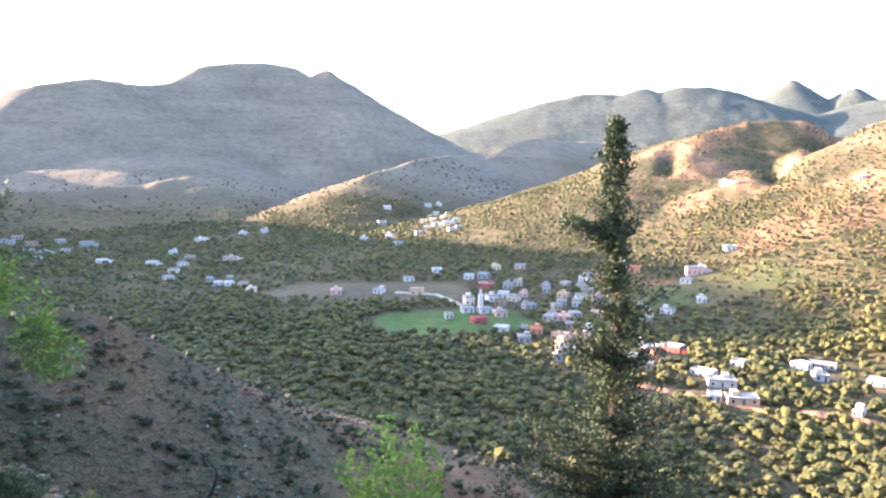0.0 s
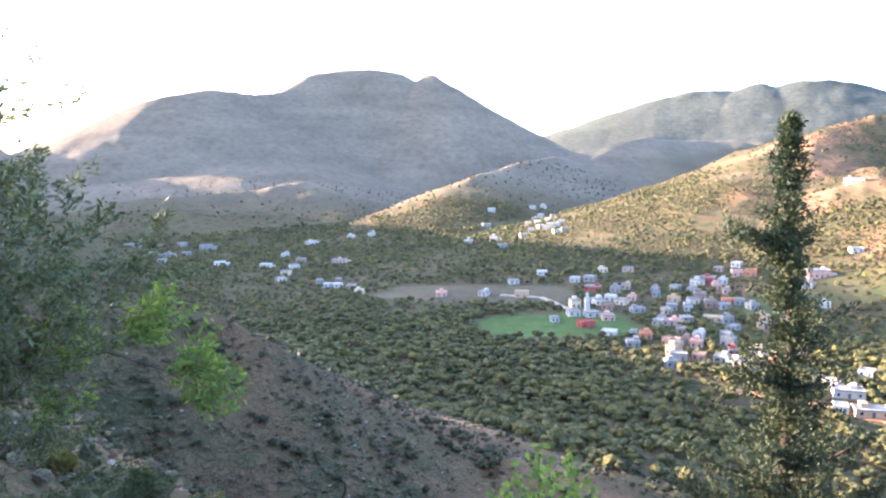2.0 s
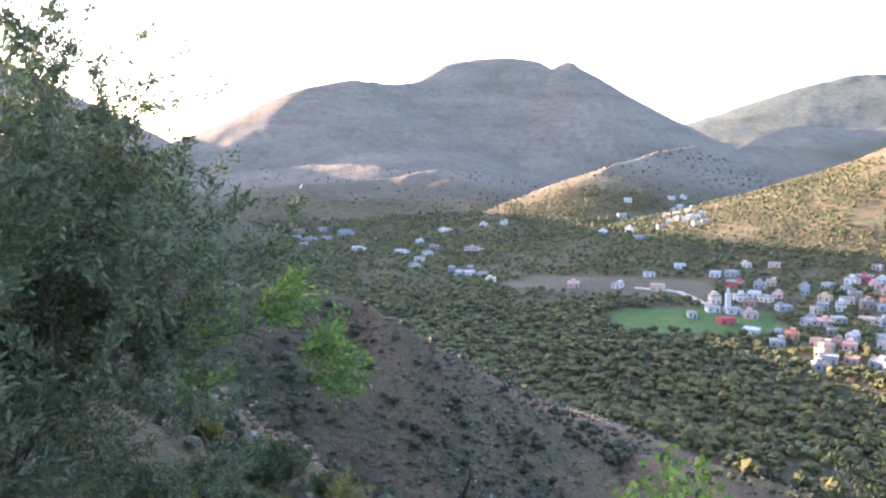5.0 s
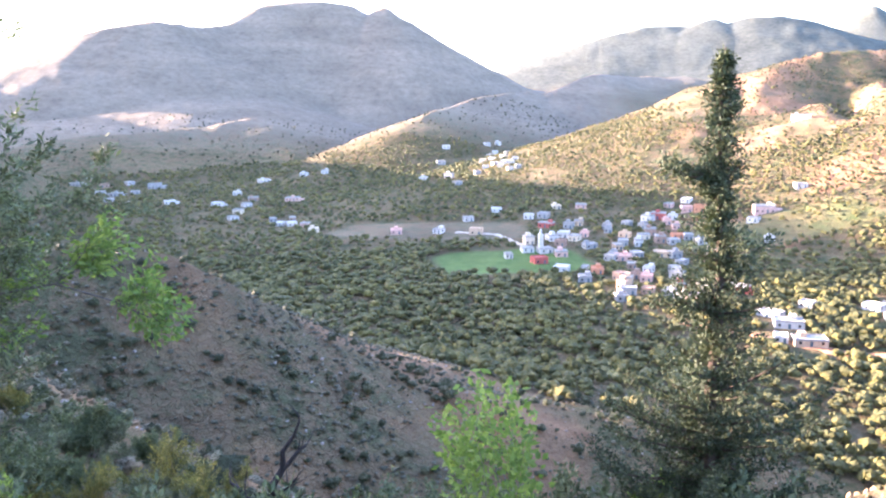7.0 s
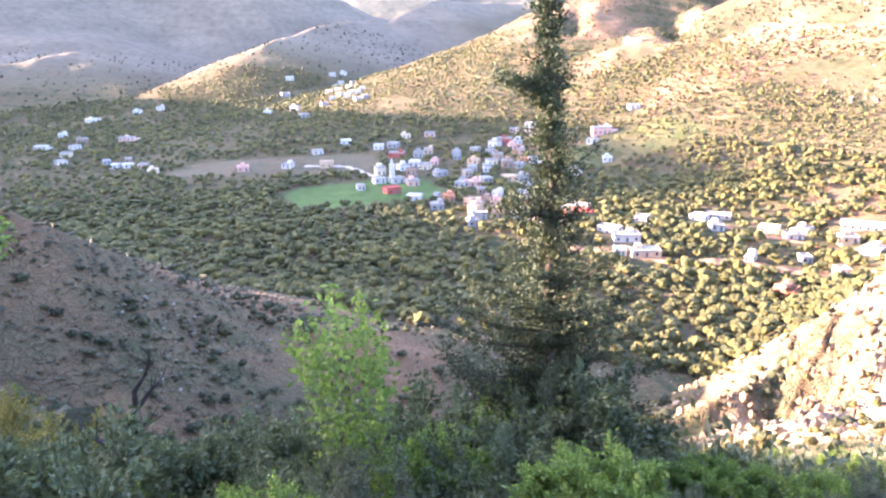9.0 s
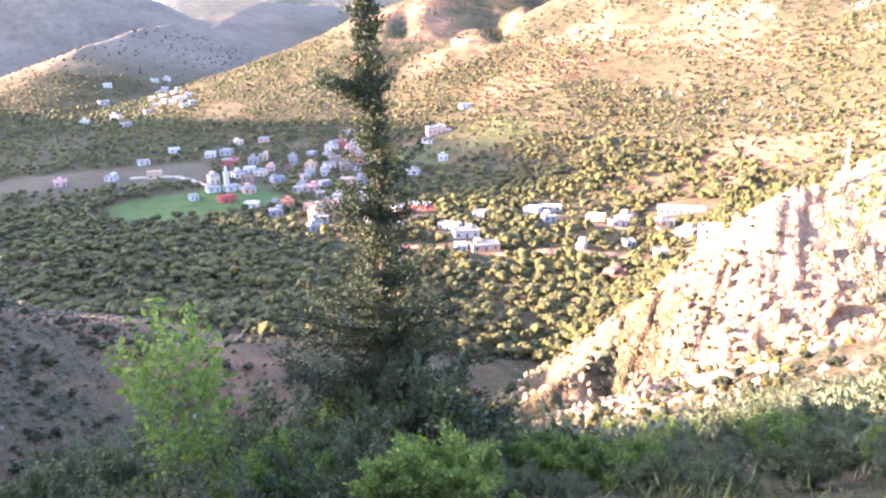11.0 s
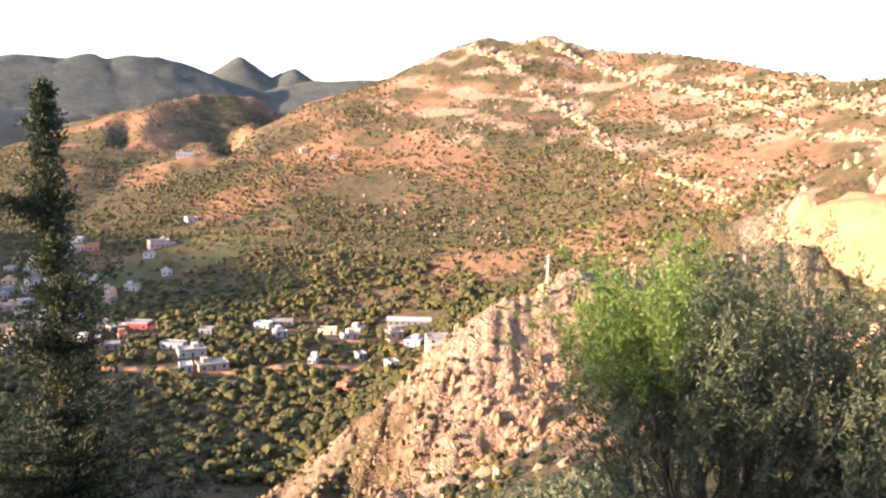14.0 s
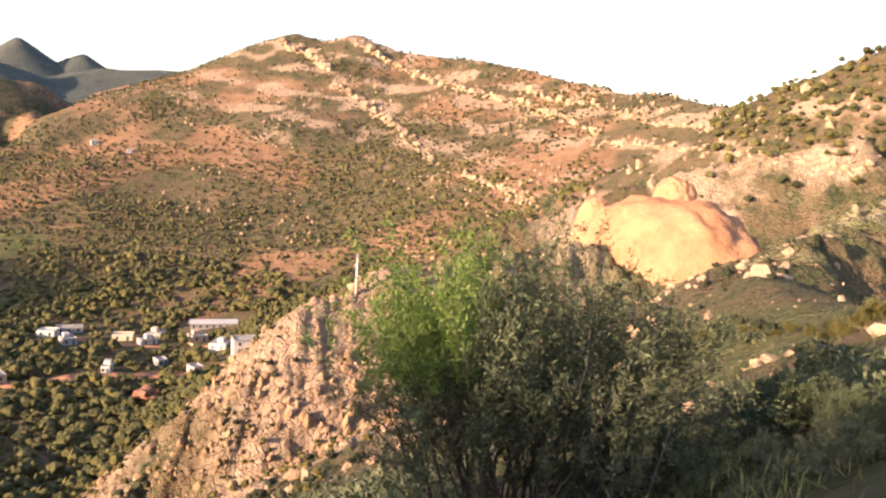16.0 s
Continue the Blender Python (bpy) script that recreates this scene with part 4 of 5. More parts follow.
def shrub(name, label, category, seed, stems, tall, lean, radius, depth, leaf_mat, leaf, per_tip, bark=None, lift=0.12, kids=2, bare=0.0, spread=0.55, group="", dense=1.0):
    """A plant of several stems from one root; leaf: length and width of a leaf."""
    rr = np.random.default_rng(seed)
    limbs, tips = [], []
    for k in range(stems):
        a = 2 * math.pi * (k + rr.random()) / stems
        way = np.array([math.cos(a) * lean, math.sin(a) * lean, 1.0])
        grow(rr, (0.12 * math.cos(a), 0.12 * math.sin(a), -0.25), way, tall * rr.uniform(0.38, 0.5), radius * rr.uniform(0.7, 1.1), depth, limbs, tips, spread, lift, kids, bare)
    ob = new(name)
    vs, fs = tubes(limbs, 3)
    mesh_object("woody_frame", vs, fs, bark or TWIG, True, ob)
    if per_tip:
        rows = [t for t in tips for _ in range(per_tip)]
        vs, fs = leaves(rows, rr, *leaf)
        mesh_object("foliage", vs, fs, leaf_mat, False, ob)
    tagged(ob, label, category, group)
    return ob


def cypress():
    """The dark conical tree: a straight trunk, upswept limbs and hanging scaly sprays, with a stray limb on one side."""
    rr = np.random.default_rng(5)
    bx, by = 3.55, 12.5
    bz = ground_z(bx, by)
    tall = 0.62 - bz
    ob = new("cypress_tree")
    ob.location = (bx, by, bz)
    lean = np.array([-0.16, 0.0])
    below = [0, 0.45, 0.6, 0.9, 1.4, 1.8, 2.2, 2.5, 2.9, 3.4, 3.7, 4.0, 4.5, 5.1, 5.6, 6.3, 7.4, 8.6, 12]
    reach = [0.015, 0.05, 0.17, 0.26, 0.38, 0.40, 0.40, 0.34, 0.48, 0.72, 0.62, 0.80, 0.78, 1.0, 1.4, 1.65, 1.85, 1.95, 1.7]
    def axis(z):
        return np.array([lean[0] * (z / tall) ** 2 + 0.05 * math.sin(z * 1.3), 0.04 * math.cos(z * 1.1), z])
    trunk = []
    for k in range(16):
        z0, z1 = tall * k / 16, tall * (k + 1) / 16
        trunk.append((*axis(z0 if k else -0.4), *axis(z1), 0.15 * (1 - k / 16) + 0.012, 0.15 * (1 - (k + 1) / 16) + 0.012))
    vs, fs = tubes(trunk, 9)
    mesh_object("trunk", vs, fs, DARK_BARK, True, ob)
    limbs, tips = [], []
    layers = int((tall - 0.9) / 0.30)
    rows = [(0.25 + 0.30 * k + rr.normal(0, 0.07), 2.39996 * k + 2 * math.pi * (m + rr.random() * 0.7) / (6 + k // 6), False) for k in range(layers) for m in range(6 + k // 6)]
    rows += [(1.9 + rr.normal(0, 0.12), math.pi + rr.normal(0, 0.3), True) for k in range(7)]      # the stray limb
    rows += [(4.0 + rr.normal(0, 0.12), math.pi + rr.normal(0, 0.35), True) for k in range(5)]
    for h, a, stray in rows:
        r = np.interp(h, below, reach) * rr.choice([0.4, 0.6, 0.8, 1.0, 1.2]) * rr.uniform(0.85, 1.1)
        if stray:
            r = rr.uniform(0.6, 1.0)
        z = tall - h
        p = axis(z - 0.12 * r)
        out = np.array([math.cos(a), math.sin(a), 0.1 if stray else rr.uniform(0.1, 0.6)])
        out /= np.linalg.norm(out)
        q = p
        rad = 0.008 + 0.014 * min(r, 1.5)
        m = max(3, int(r / 0.16))
        for j in range(m):
            d = out + np.array([0, 0, 0.35 * j / m]) + rr.normal(0, 0.14, 3)
            q2 = q + d * r / m
            limbs.append((*q, *q2, rad * (1 - j / m) + 0.003, rad * (1 - (j + 1) / m) + 0.003))
            for _ in range(3):
                e = d * 0.7 + rr.normal(0, 0.5, 3) + np.array([0, 0, 0.35])
                e /= np.linalg.norm(e)
                ln = rr.uniform(0.08, 0.22) * (0.6 + 0.3 * min(r, 1.5))
                for s in range(4):
                    tips.append((*(q + (q2 - q) * rr.random() + e * ln * s / 3), *e))
            q = q2
    vs, fs = tubes(limbs, 4)
    mesh_object("woody_frame", vs, fs, DARK_BARK, True, ob)
    rows = [t for t in tips for _ in range(3)]
    vs, fs = leaves(rows, rr, 0.09, 0.034, 0.05)
    mesh_object("foliage", vs, fs, LEAF_CYPRESS, False, ob)
    tagged(ob, "tall dark green cypress with ragged upswept limbs on the slope", "tree")


cypress()


def set_down(ob, az, d, turn=0.0, size=1.0, sink=0.0):
    x, y, z = on_ground(az, d)
    ob.matrix_basis = pose(x, y, z - sink, 0, 0, turn) @ Matrix.Scale(size, 4)
    return ob


def big_tree():
    """The wide twiggy tree close to the viewpoint, leafy above, bare grey twigs below, with one long low limb."""
    rr = np.random.default_rng(12)
    az, d = -60.0, 7.6
    x, y, z = on_ground(az, d)
    ob = new("almond_tree")
    ob.location = (x, y, z)
    limbs, tips, low = [], [], []
    top = 1.75 - z
    for k in range(22):
        a = 2 * math.pi * (k + rr.random() * 0.7) / 22
        grow(rr, (0.1 * math.cos(a), 0.1 * math.sin(a), -0.3), (math.cos(a) * 0.62, math.sin(a) * 0.62, 1.0), top * 0.45, 0.05, 3, limbs, tips, 0.5, 0.16, 2)
    for k in range(20):        # bare drooping twigs low down
        a = radians(-20) + 2 * math.pi * k / 20
        grow(rr, (0.15 * math.cos(a), 0.15 * math.sin(a), top * rr.uniform(0.15, 0.5)), (math.cos(a), math.sin(a), 0.15), 1.5, 0.022, 2, limbs, low, 0.6, -0.05, 2)
    for k in range(22):        # long twiggy limbs spreading towards the valley
        a = radians(rr.uniform(-25, 85))
        grow(rr, (0.2 * math.cos(a), 0.2 * math.sin(a), top * rr.uniform(0.1, 0.55)), (math.cos(a), math.sin(a), rr.uniform(0.0, 0.6)), rr.uniform(1.5, 2.1), 0.02, 2, limbs, low, 0.55, 0.02, 2)
    ea, ed = radians(-28.0), 6.4      # the long limb towards the valley
    tip = np.array([ed * math.sin(ea) - x, ed * math.cos(ea) - y, -1.45 - z])
    p = np.array([0.1, 0.1, top * 0.38])
    fresh = []
    m = 9
    for j in range(m):
        q = np.array([0.1, 0.1, top * 0.38]) + (tip - np.array([0.1, 0.1, top * 0.38])) * (j + 1) / m + np.array([0, 0, 0.22 * math.sin((j + 1) / m * 3.14)]) + rr.normal(0, 0.05, 3)
        limbs.append((*p, *q, 0.03 * (1 - j / m) + 0.006, 0.03 * (1 - (j + 1) / m) + 0.006))
        if j > 2:
            for _ in range(4):
                grow(rr, q, (q - p) + rr.normal(0, 0.3, 3) + np.array([0, 0, 0.14]), 0.42, 0.006, 1, limbs, fresh if j > 5 else tips, 0.6, 0.1, 1)
        p = q
    vs, fs = tubes(limbs)
    mesh_object("woody_frame", vs, fs, DUSKY_TWIG, True, ob)
    vs, fs = leaves([t for t in tips for _ in range(17)] + [t for t in low for _ in range(7)], rr, 0.060, 0.019)
    mesh_object("foliage", vs, fs, LEAF_ALMOND, False, ob)
    # the limb's sunlight is painted by giving it a brighter leaf
    vs, fs = leaves([t for t in fresh for _ in range(4)], rr, 0.07, 0.032)
    tagged(mesh_object("low_limb_foliage", vs, fs, LEAF_FRESH, False, ob), "yellow-green leaves coloured bright as if sunlit")
    tagged(ob, "wide twiggy almond tree with narrow leaves above bare grey twigs", "tree")


big_tree()

# the fresh green saplings below the viewpoint
sap = shrub("sapling", "slender sapling with fresh bright green spring leaves", "tree", 41, 4, 8.2, 0.11, 0.05, 2, LEAF_FRESH, (0.21, 0.125), 2, None, 0.38, 2, 0.0, 0.24, "saplings on the slope")
set_down(sap, 0.8, 10.3, 0, 0.6)
for az, d, turn, size in ((6.6, 10.6, 80, 0.47), (3.8, 10.2, 150, 0.42), (2.2, 9.4, 200, 0.36), (-2.4, 10.4, 250, 0.34)):
    x, y, z = on_ground(az, d)
    copy_thing(sap, pose(x, y, z, 0, 0, turn) @ Matrix.Scale(size, 4))


def dead_tree():
    """A charred, leafless tree with a crooked main stem and short broken limbs."""
    rr = np.random.default_rng(3)
    x, y, z = on_ground(-20.5, 18.0)
    tx, ty = polar(-15.8, 18.0)
    ob = new("dead_tree")
    ob.location = (x, y, z)
    end = np.array([tx - x, ty - y, -7.8 - z])
    limbs, tips = [], []
    p = np.array([0, 0, -0.3])
    m = 12
    for j in range(m):
        s = (j + 1) / m
        q = np.array([end[0] * s ** 1.6, end[1] * s, end[2] * s]) + rr.normal(0, 0.07, 3) * (j < m - 1)
        limbs.append((*p, *q, 0.20 * (1 - j / m) + 0.03, 0.20 * (1 - (j + 1) / m) + 0.03))
        if j in (3, 4, 5, 6, 8):
            sgn = -1 if j % 2 else 1
            grow(rr, q, (sgn * 0.9, 0.2, 0.5), 1.5 - 0.09 * j, 0.075, 1, limbs, tips, 0.5, 0.2, 1)
        p = q
    for k in range(3):
        q = np.array([end[0] - 0.12 * k, end[1], end[2] + 0.16 * (k + 1)])
        limbs.append((*p, *q, 0.03 - 0.008 * k, 0.022 - 0.008 * k))
        p = q
    vs, fs = tubes(limbs, 7)
    mesh_object("woody_frame", vs, fs, CHARRED, True, ob)
    tagged(ob, "leafless blackened dead tree with a crooked stem", "tree")


dead_tree()


def great_bush():
    """The large many-stemmed bush on the brow: leaves coloured brighter green where sun strikes its shoulder, grey and
    twiggy elsewhere.
    """
    rr = np.random.default_rng(77)
    az, d = 65.3, 10.0
    x, y, z = on_ground(az, d)
    ob = new("great_bush")
    ob.location = (x, y, z)
    limbs, tips = [], []
    top = (d * math.tan(radians(-7.6)) - z) * 1.1
    right = np.array([math.cos(radians(az)), -math.sin(radians(az)), 0])
    away = np.array([math.sin(radians(az)), math.cos(radians(az)), 0])
    for k in range(54):
        u = -1.35 + 2.7 * (k + rr.random()) / 54
        v = rr.uniform(-0.9, 0.9)
        base = right * u * 0.55 + away * v * 0.6
        way = right * u * 0.22 + away * v * 0.3 + np.array([0, 0, 1.0])
        grow(rr, base - np.array([0, 0, 0.2]), way, top * rr.uniform(0.40, 0.54), 0.030, 2, limbs, tips, 0.42, 0.22, 2)
    for sgn, reach in ((1, 1.0), (-1, 0.7)):      # arching side limbs
        for k in range(4):
            grow(rr, right * sgn * 0.95 + np.array([0, 0, top * (0.2 + 0.1 * k)]), right * sgn + np.array([0, 0, 0.35]), reach, 0.02, 2, limbs, tips, 0.4, -0.03, 2, 0.5)
    vs, fs = tubes(limbs)
    mesh_object("woody_frame", vs, fs, DUSKY_TWIG, True, ob)
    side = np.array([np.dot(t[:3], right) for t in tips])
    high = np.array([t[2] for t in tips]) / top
    # sunlight on the upper sunward side, put into the leaf colour
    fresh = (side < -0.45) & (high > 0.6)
    thin = rr.random(len(tips)) < np.where(side < -1.1, 0.55, 0.8)
    rows = [t for t, f, k in zip(tips, fresh, thin) if not f and k for _ in range(8)]
    vs, fs = leaves(rows, rr, 0.075, 0.022)
    mesh_object("foliage", vs, fs, LEAF_ALMOND, False, ob)
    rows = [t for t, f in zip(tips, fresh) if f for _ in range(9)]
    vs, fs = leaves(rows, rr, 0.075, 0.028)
    tagged(mesh_object("sun_tinted_foliage", vs, fs, LEAF_FRESH, False, ob), "leaves coloured brighter green where sun strikes the shoulder")
    tagged(ob, "large many-stemmed bush, sun-tinted green leaves and grey twigs", "bush")


great_bush()

# smaller bushes on the near slope: one of each sort, then its repeats
SORTS = {
    "dark": shrub("shrub", "dense dark green evergreen shrub on the slope", "shrub", 51, 7, 2.6, 0.6, 0.03, 2, LEAF_DARK, (0.11, 0.050), 8, None, 0.15, 2, 0.0, 0.6, "dark shrubs on the slope"),
    "grey": shrub("shrub", "grey-green twiggy shrub with narrow leaves", "shrub", 52, 7, 2.4, 0.6, 0.025, 2, LEAF_GREY, (0.10, 0.035), 8, None, 0.15, 2, 0.2, 0.6, "grey shrubs on the slope"),
    "fresh": shrub("shrub", "leafy bright green shrub on the slope", "shrub", 53, 7, 2.6, 0.55, 0.025, 2, LEAF_FRESH, (0.12, 0.055), 8, None, 0.2, 2, 0.0, 0.55, "bright shrubs on the slope"),
    "gold": shrub("shrub", "yellow-green broom shrub catching the sun", "shrub", 54, 8, 2.2, 0.5, 0.02, 2, LEAF_GOLD, (0.10, 0.036), 8, None, 0.25, 2, 0.0, 0.45, "broom shrubs on the slope"),
    "tree": shrub("small_tree", "small olive-green tree standing on the spur", "tree", 55, 3, 5.5, 0.35, 0.07, 2, LEAF_GOLD, (0.14, 0.06), 5, BARK, 0.2, 3, 0.0, 0.6, "small trees on the spur"),
}
SPOTS = {
    "dark": [(-33, 8), (-29, 8.5), (-25, 9.5), (-37, 9), (-24, 12), (-17, 11), (-12, 13), (-6, 12), (0, 12), (19, 15), (25, 9), (31, 8), (38, 9), (44, 8), (-27, 16), (49, 10), (46, 13)],
    "grey": [(-36, 7.5), (-31, 9.5), (-27, 11), (-39, 8), (-29, 11), (-21, 14), (-9, 15), (-3, 14), (4, 13), (10, 16), (22, 14), (41, 12), (53, 15), (-33, 14), (-15, 17), (17, 19)],
    "fresh": [(-34, 9.5), (-27, 10), (-19, 12.5), (2, 15), (7, 13), (24, 12), (28, 11.5), (33, 11), (-23, 17), (37, 13), (21, 17), (30, 15)],
    "gold": [(-8, 17), (-5, 18), (-3.5, 17), (-19, 24), (-16, 25), (-23, 23), (-12, 26), (20, 24), (26, 25), (29, 26), (33, 27), (-26, 22)],
    "tree": [(-22.5, 30), (-26.5, 33), (-31, 28), (62.5, 150), (64.5, 153), (68.6, 152), (66.4, 149), (71, 154)],
}
for k in range(84):      # the rest of the thicket below the viewpoint, in three loose rows
    SPOTS[("dark", "grey", "fresh", "dark", "grey")[k % 5]].append((-38 + 3.1 * (k // 3) + random.uniform(-1.3, 1.3), (9.0, 12.0, 16.0)[k % 3] + random.uniform(-1.4, 1.4)))
for k in range(56):      # low and close over the slope that falls towards the crag
    SPOTS[("grey", "dark", "grey", "dark", "fresh")[k % 5]].append((19 + 38 * ((k * 0.618) % 1.0), 10 + 22 * ((k * 0.3819) % 1.0)))
for k in range(24):      # and down the slope ahead
    SPOTS[("dark", "grey", "dark", "fresh")[k % 4]].append((-8 + 28 * ((k * 0.618) % 1.0), 17 + 24 * ((k * 0.3819) % 1.0)))
for k in range(26):      # broom on the sunlit slope below the dome
    SPOTS["gold"].append((61 + 24 * ((k * 0.618) % 1.0), 22 + 44 * ((k * 0.3819) % 1.0)))
for k in range(18):      # and at the foot of the wide almond tree
    SPOTS[("dark", "grey", "dark")[k % 3]].append((-50 + 24 * ((k * 0.618) % 1.0), 5.6 + 4.5 * ((k * 0.3819) % 1.0)))
for k in range(22):      # and on the flank further round
    SPOTS[("dark", "grey", "gold", "dark")[k % 4]].append((random.uniform(-47, -24), random.uniform(19, 48)))
for k in range(38):      # and low on the brow past the great bush
    SPOTS[("dark", "grey", "dark")[k % 3]].append((random.uniform(68, 88), random.uniform(8.5, 15)))
for sort, spots in SPOTS.items():
    first = True
    for k, (az, d) in enumerate(spots):
        size = random.uniform(0.6, 1.45) * (0.72 if d < 11 else 1.0) * (0.7 if sort in ("gold", "tree") else 1.0)
        size *= (0.40 if d < 10 else 0.55) if 20 < az < 58 else 0.38 if az > 60 else 0.7 if -24 < az < -12 and d < 19 else 1.2
        x, y, z = on_ground(az, d)
        m = pose(x, y, z, 0, 0, random.uniform(0, 360)) @ Matrix.Scale(size, 4)
        if k == 0:
            SORTS[sort].matrix_basis = m
        else:
            copy_thing(SORTS[sort], m)



def leafy_kind(seed, count=170):
    """A low bush of many single leaves within a dome of about unit radius, as triangles."""
    rr = np.random.default_rng(seed)
    a, u, h = rr.uniform(0, 2 * math.pi, count), rr.random(count) ** 0.5, rr.random(count) ** 0.7
    lobes = 1 + 0.25 * np.sin(3 * a + seed) + 0.2 * np.sin(5 * a + 2 * seed)
    p = np.stack([np.cos(a) * u * lobes, np.sin(a) * u * lobes, h * (1.15 - 0.75 * u ** 2) * lobes], 1)
    rows = np.concatenate([p, p * 0.6 + np.array([0, 0, 0.5])], 1)
    vs, fs = leaves(rows, rr, 0.26, 0.12)
    return vs, np.concatenate([fs[:, [0, 1, 2]], fs[:, [0, 2, 3]]])


LEAFY_KINDS = [leafy_kind(k) for k in (171, 172, 173, 174)]
for sort, mat, seed in (("dark green", LEAF_DARK, 181), ("grey-green", LEAF_GREY, 191)):
    p = grid_spots(-14, 60, 12, 46, 1.75, lambda x, y, z, az, d: np.clip(0.42 + 1.4 * fbm(x, y, 7, 3, seed), 0.04, 0.8))
    scatter("thicket", LEAFY_KINDS, p, rng.uniform(0.45, 1.05, len(p)), mat, f"low {sort} thicket covering the slope below the viewpoint", "scrub")
p = grid_spots(-2, 25, 46, 105, 2.5, lambda x, y, z, az, d: np.clip(0.6 + 1.4 * fbm(x, y, 14, 3, 199), 0.1, 0.9))
scatter("thicket", LEAFY_KINDS, p, rng.uniform(0.8, 1.7, len(p)), LEAF_DARK, "dark green bushes filling the gully below the slope", "scrub")
p = grid_spots(64, 89, 7.5, 21, 0.85, lambda x, y, z, az, d: np.clip(0.6 + 1.2 * fbm(x, y, 5, 3, 197), 0.1, 0.9))
scatter("thicket", LEAFY_KINDS, p, rng.uniform(0.22, 0.5, len(p)), LEAF_ALMOND, "low dark thicket on the shaded brow", "scrub")

# ---------------------------------------------------------------- rocks, poles and ground cover
def boulder_kind(seed, flat=0.75, fine=2):
    vs, fs = lump(fine, 0.45, seed, flat)
    rr = np.random.default_rng(seed)
    for _ in range(7):            # split faces
        nrm = rr.normal(0, 1, 3)
        nrm /= np.linalg.norm(nrm)
        h = (vs - np.array([0, 0, 0.5])) @ nrm - rr.uniform(0.45, 0.75)
        vs = vs - np.clip(h, 0, None)[:, None] * nrm
    vs[:, 2] -= 0.55
    return vs, fs


CRAG_STONE = plain("ochre_limestone", (0.15, 0.095, 0.055), (0.42, 0.29, 0.175), 0.5, 0.95, 0.9, 0.2)
SMALL_ROCK_KINDS = [boulder_kind(64, 0.7, 1), boulder_kind(65, 0.95, 1), boulder_kind(66, 1.2, 1)]
ROCK_KINDS = [boulder_kind(61), boulder_kind(62, 0.6), boulder_kind(63, 0.9)]
p = grid_spots(24, 88, 55, 210, 2.2, lambda x, y, z, az, d: np.clip(0.45 + 1.5 * fbm(x, y, 22, 3, 111), 0.05, 0.9) * np.where(az > 60, 0.8, np.where(az < 37, 0.4, 1.0)))
scatter("loose_rock", ROCK_KINDS, p - np.array([0, 0, 0.12]), 0.18 + 0.85 * rng.random(len(p)) ** 3.0, ROCK, "pale orange limestone boulders scattered over the crag and slope", "rocks")
p = grid_spots(25, 62, 84, 166, 1.35, lambda x, y, z, az, d: np.clip(0.5 + 1.3 * fbm(x, y, 12, 3, 151), 0.08, 0.9) * np.where(d < 105, 0.5, 1.0))
scatter("crag_rock", SMALL_ROCK_KINDS, p - np.array([0, 0, 0.1]), 0.25 + 0.75 * rng.random(len(p)) ** 2.0, CRAG_STONE, "knobbly broken limestone covering the crag", "rocks", (0.8, 1.6))
p = grid_spots(30, 84, 215, 900, 6, lambda x, y, z, az, d: (z > -80) * np.clip(0.06 + 0.2 * np.clip((az - 50) / 10, 0, 1) + 1.6 * fbm(x, y, 60, 3, 113) + 0.25 * np.sin((z * 0.9 + x * 0.16 - y * 0.10) * 0.22), 0.0, 0.7))
scatter("mountain_rock", SMALL_ROCK_KINDS, p, 0.5 + 1.7 * rng.random(len(p)) ** 1.8, ROCK, "pale limestone outcrops along the mountain", "rocks")
p = grid_spots(-46, 30, 45, 230, 3.6, lambda x, y, z, az, d: (z > -96) * np.clip(0.25 + 1.2 * fbm(x, y, 20, 3, 115), 0.03, 0.6))
scatter("spur_rock", ROCK_KINDS, p, rng.uniform(0.15, 0.5, len(p)), plain("grey_stone", (0.16, 0.14, 0.12), (0.34, 0.30, 0.26), 0.6, 0.95, 0.8, 0.1), "small grey stones on the shaded spur", "rocks")
p = grid_spots(-46, 88, 40, 215, 2.4, lambda x, y, z, az, d: (z > -96) * np.clip(0.36 + 2.3 * fbm(x, y, 19, 4, 117), 0.05, 0.85) * np.where(az > 58, 0.4, 1.0))
scatter("slope_bush", [crown(3, 1, 71), crown(4, 1, 72)], p, (0.2 + 1.5 * rng.random(len(p)) ** 2.6) * np.where((p[:, 0] > 0.45 * p[:, 1]), 0.55, 1.0), MAQUIS, "low thorny bushes on the dry slopes", "scrub")
p = grid_spots(-47, 22, 30, 165, 2.1, lambda x, y, z, az, d: (z > -96) * np.clip(0.45 + 1.6 * fbm(x, y, 14, 4, 119), 0.05, 0.85))
scatter("dry_thorn", [crown(2, 1, 75), crown(3, 1, 76)], p, 0.12 + 0.55 * rng.random(len(p)) ** 2.0, plain("dry_thorn", (0.07, 0.055, 0.035), (0.20, 0.145, 0.085), 1.5, 0.95, 0.8, 0.1), "brown dry thorn cushions on the shaded spur", "scrub")

GREY_SCRUB = foliage("grey_scrub_foliage", (0.05, 0.055, 0.035), (0.12, 0.12, 0.085), (0.20, 0.175, 0.12), 0.05, 0.0, 0.1, 3.0)
p = grid_spots(-47, 16, 38, 235, 1.65, lambda x, y, z, az, d: (z > -97) * np.clip(0.5 + 2.0 * fbm(x, y, 26, 4, 141), 0.06, 0.9))
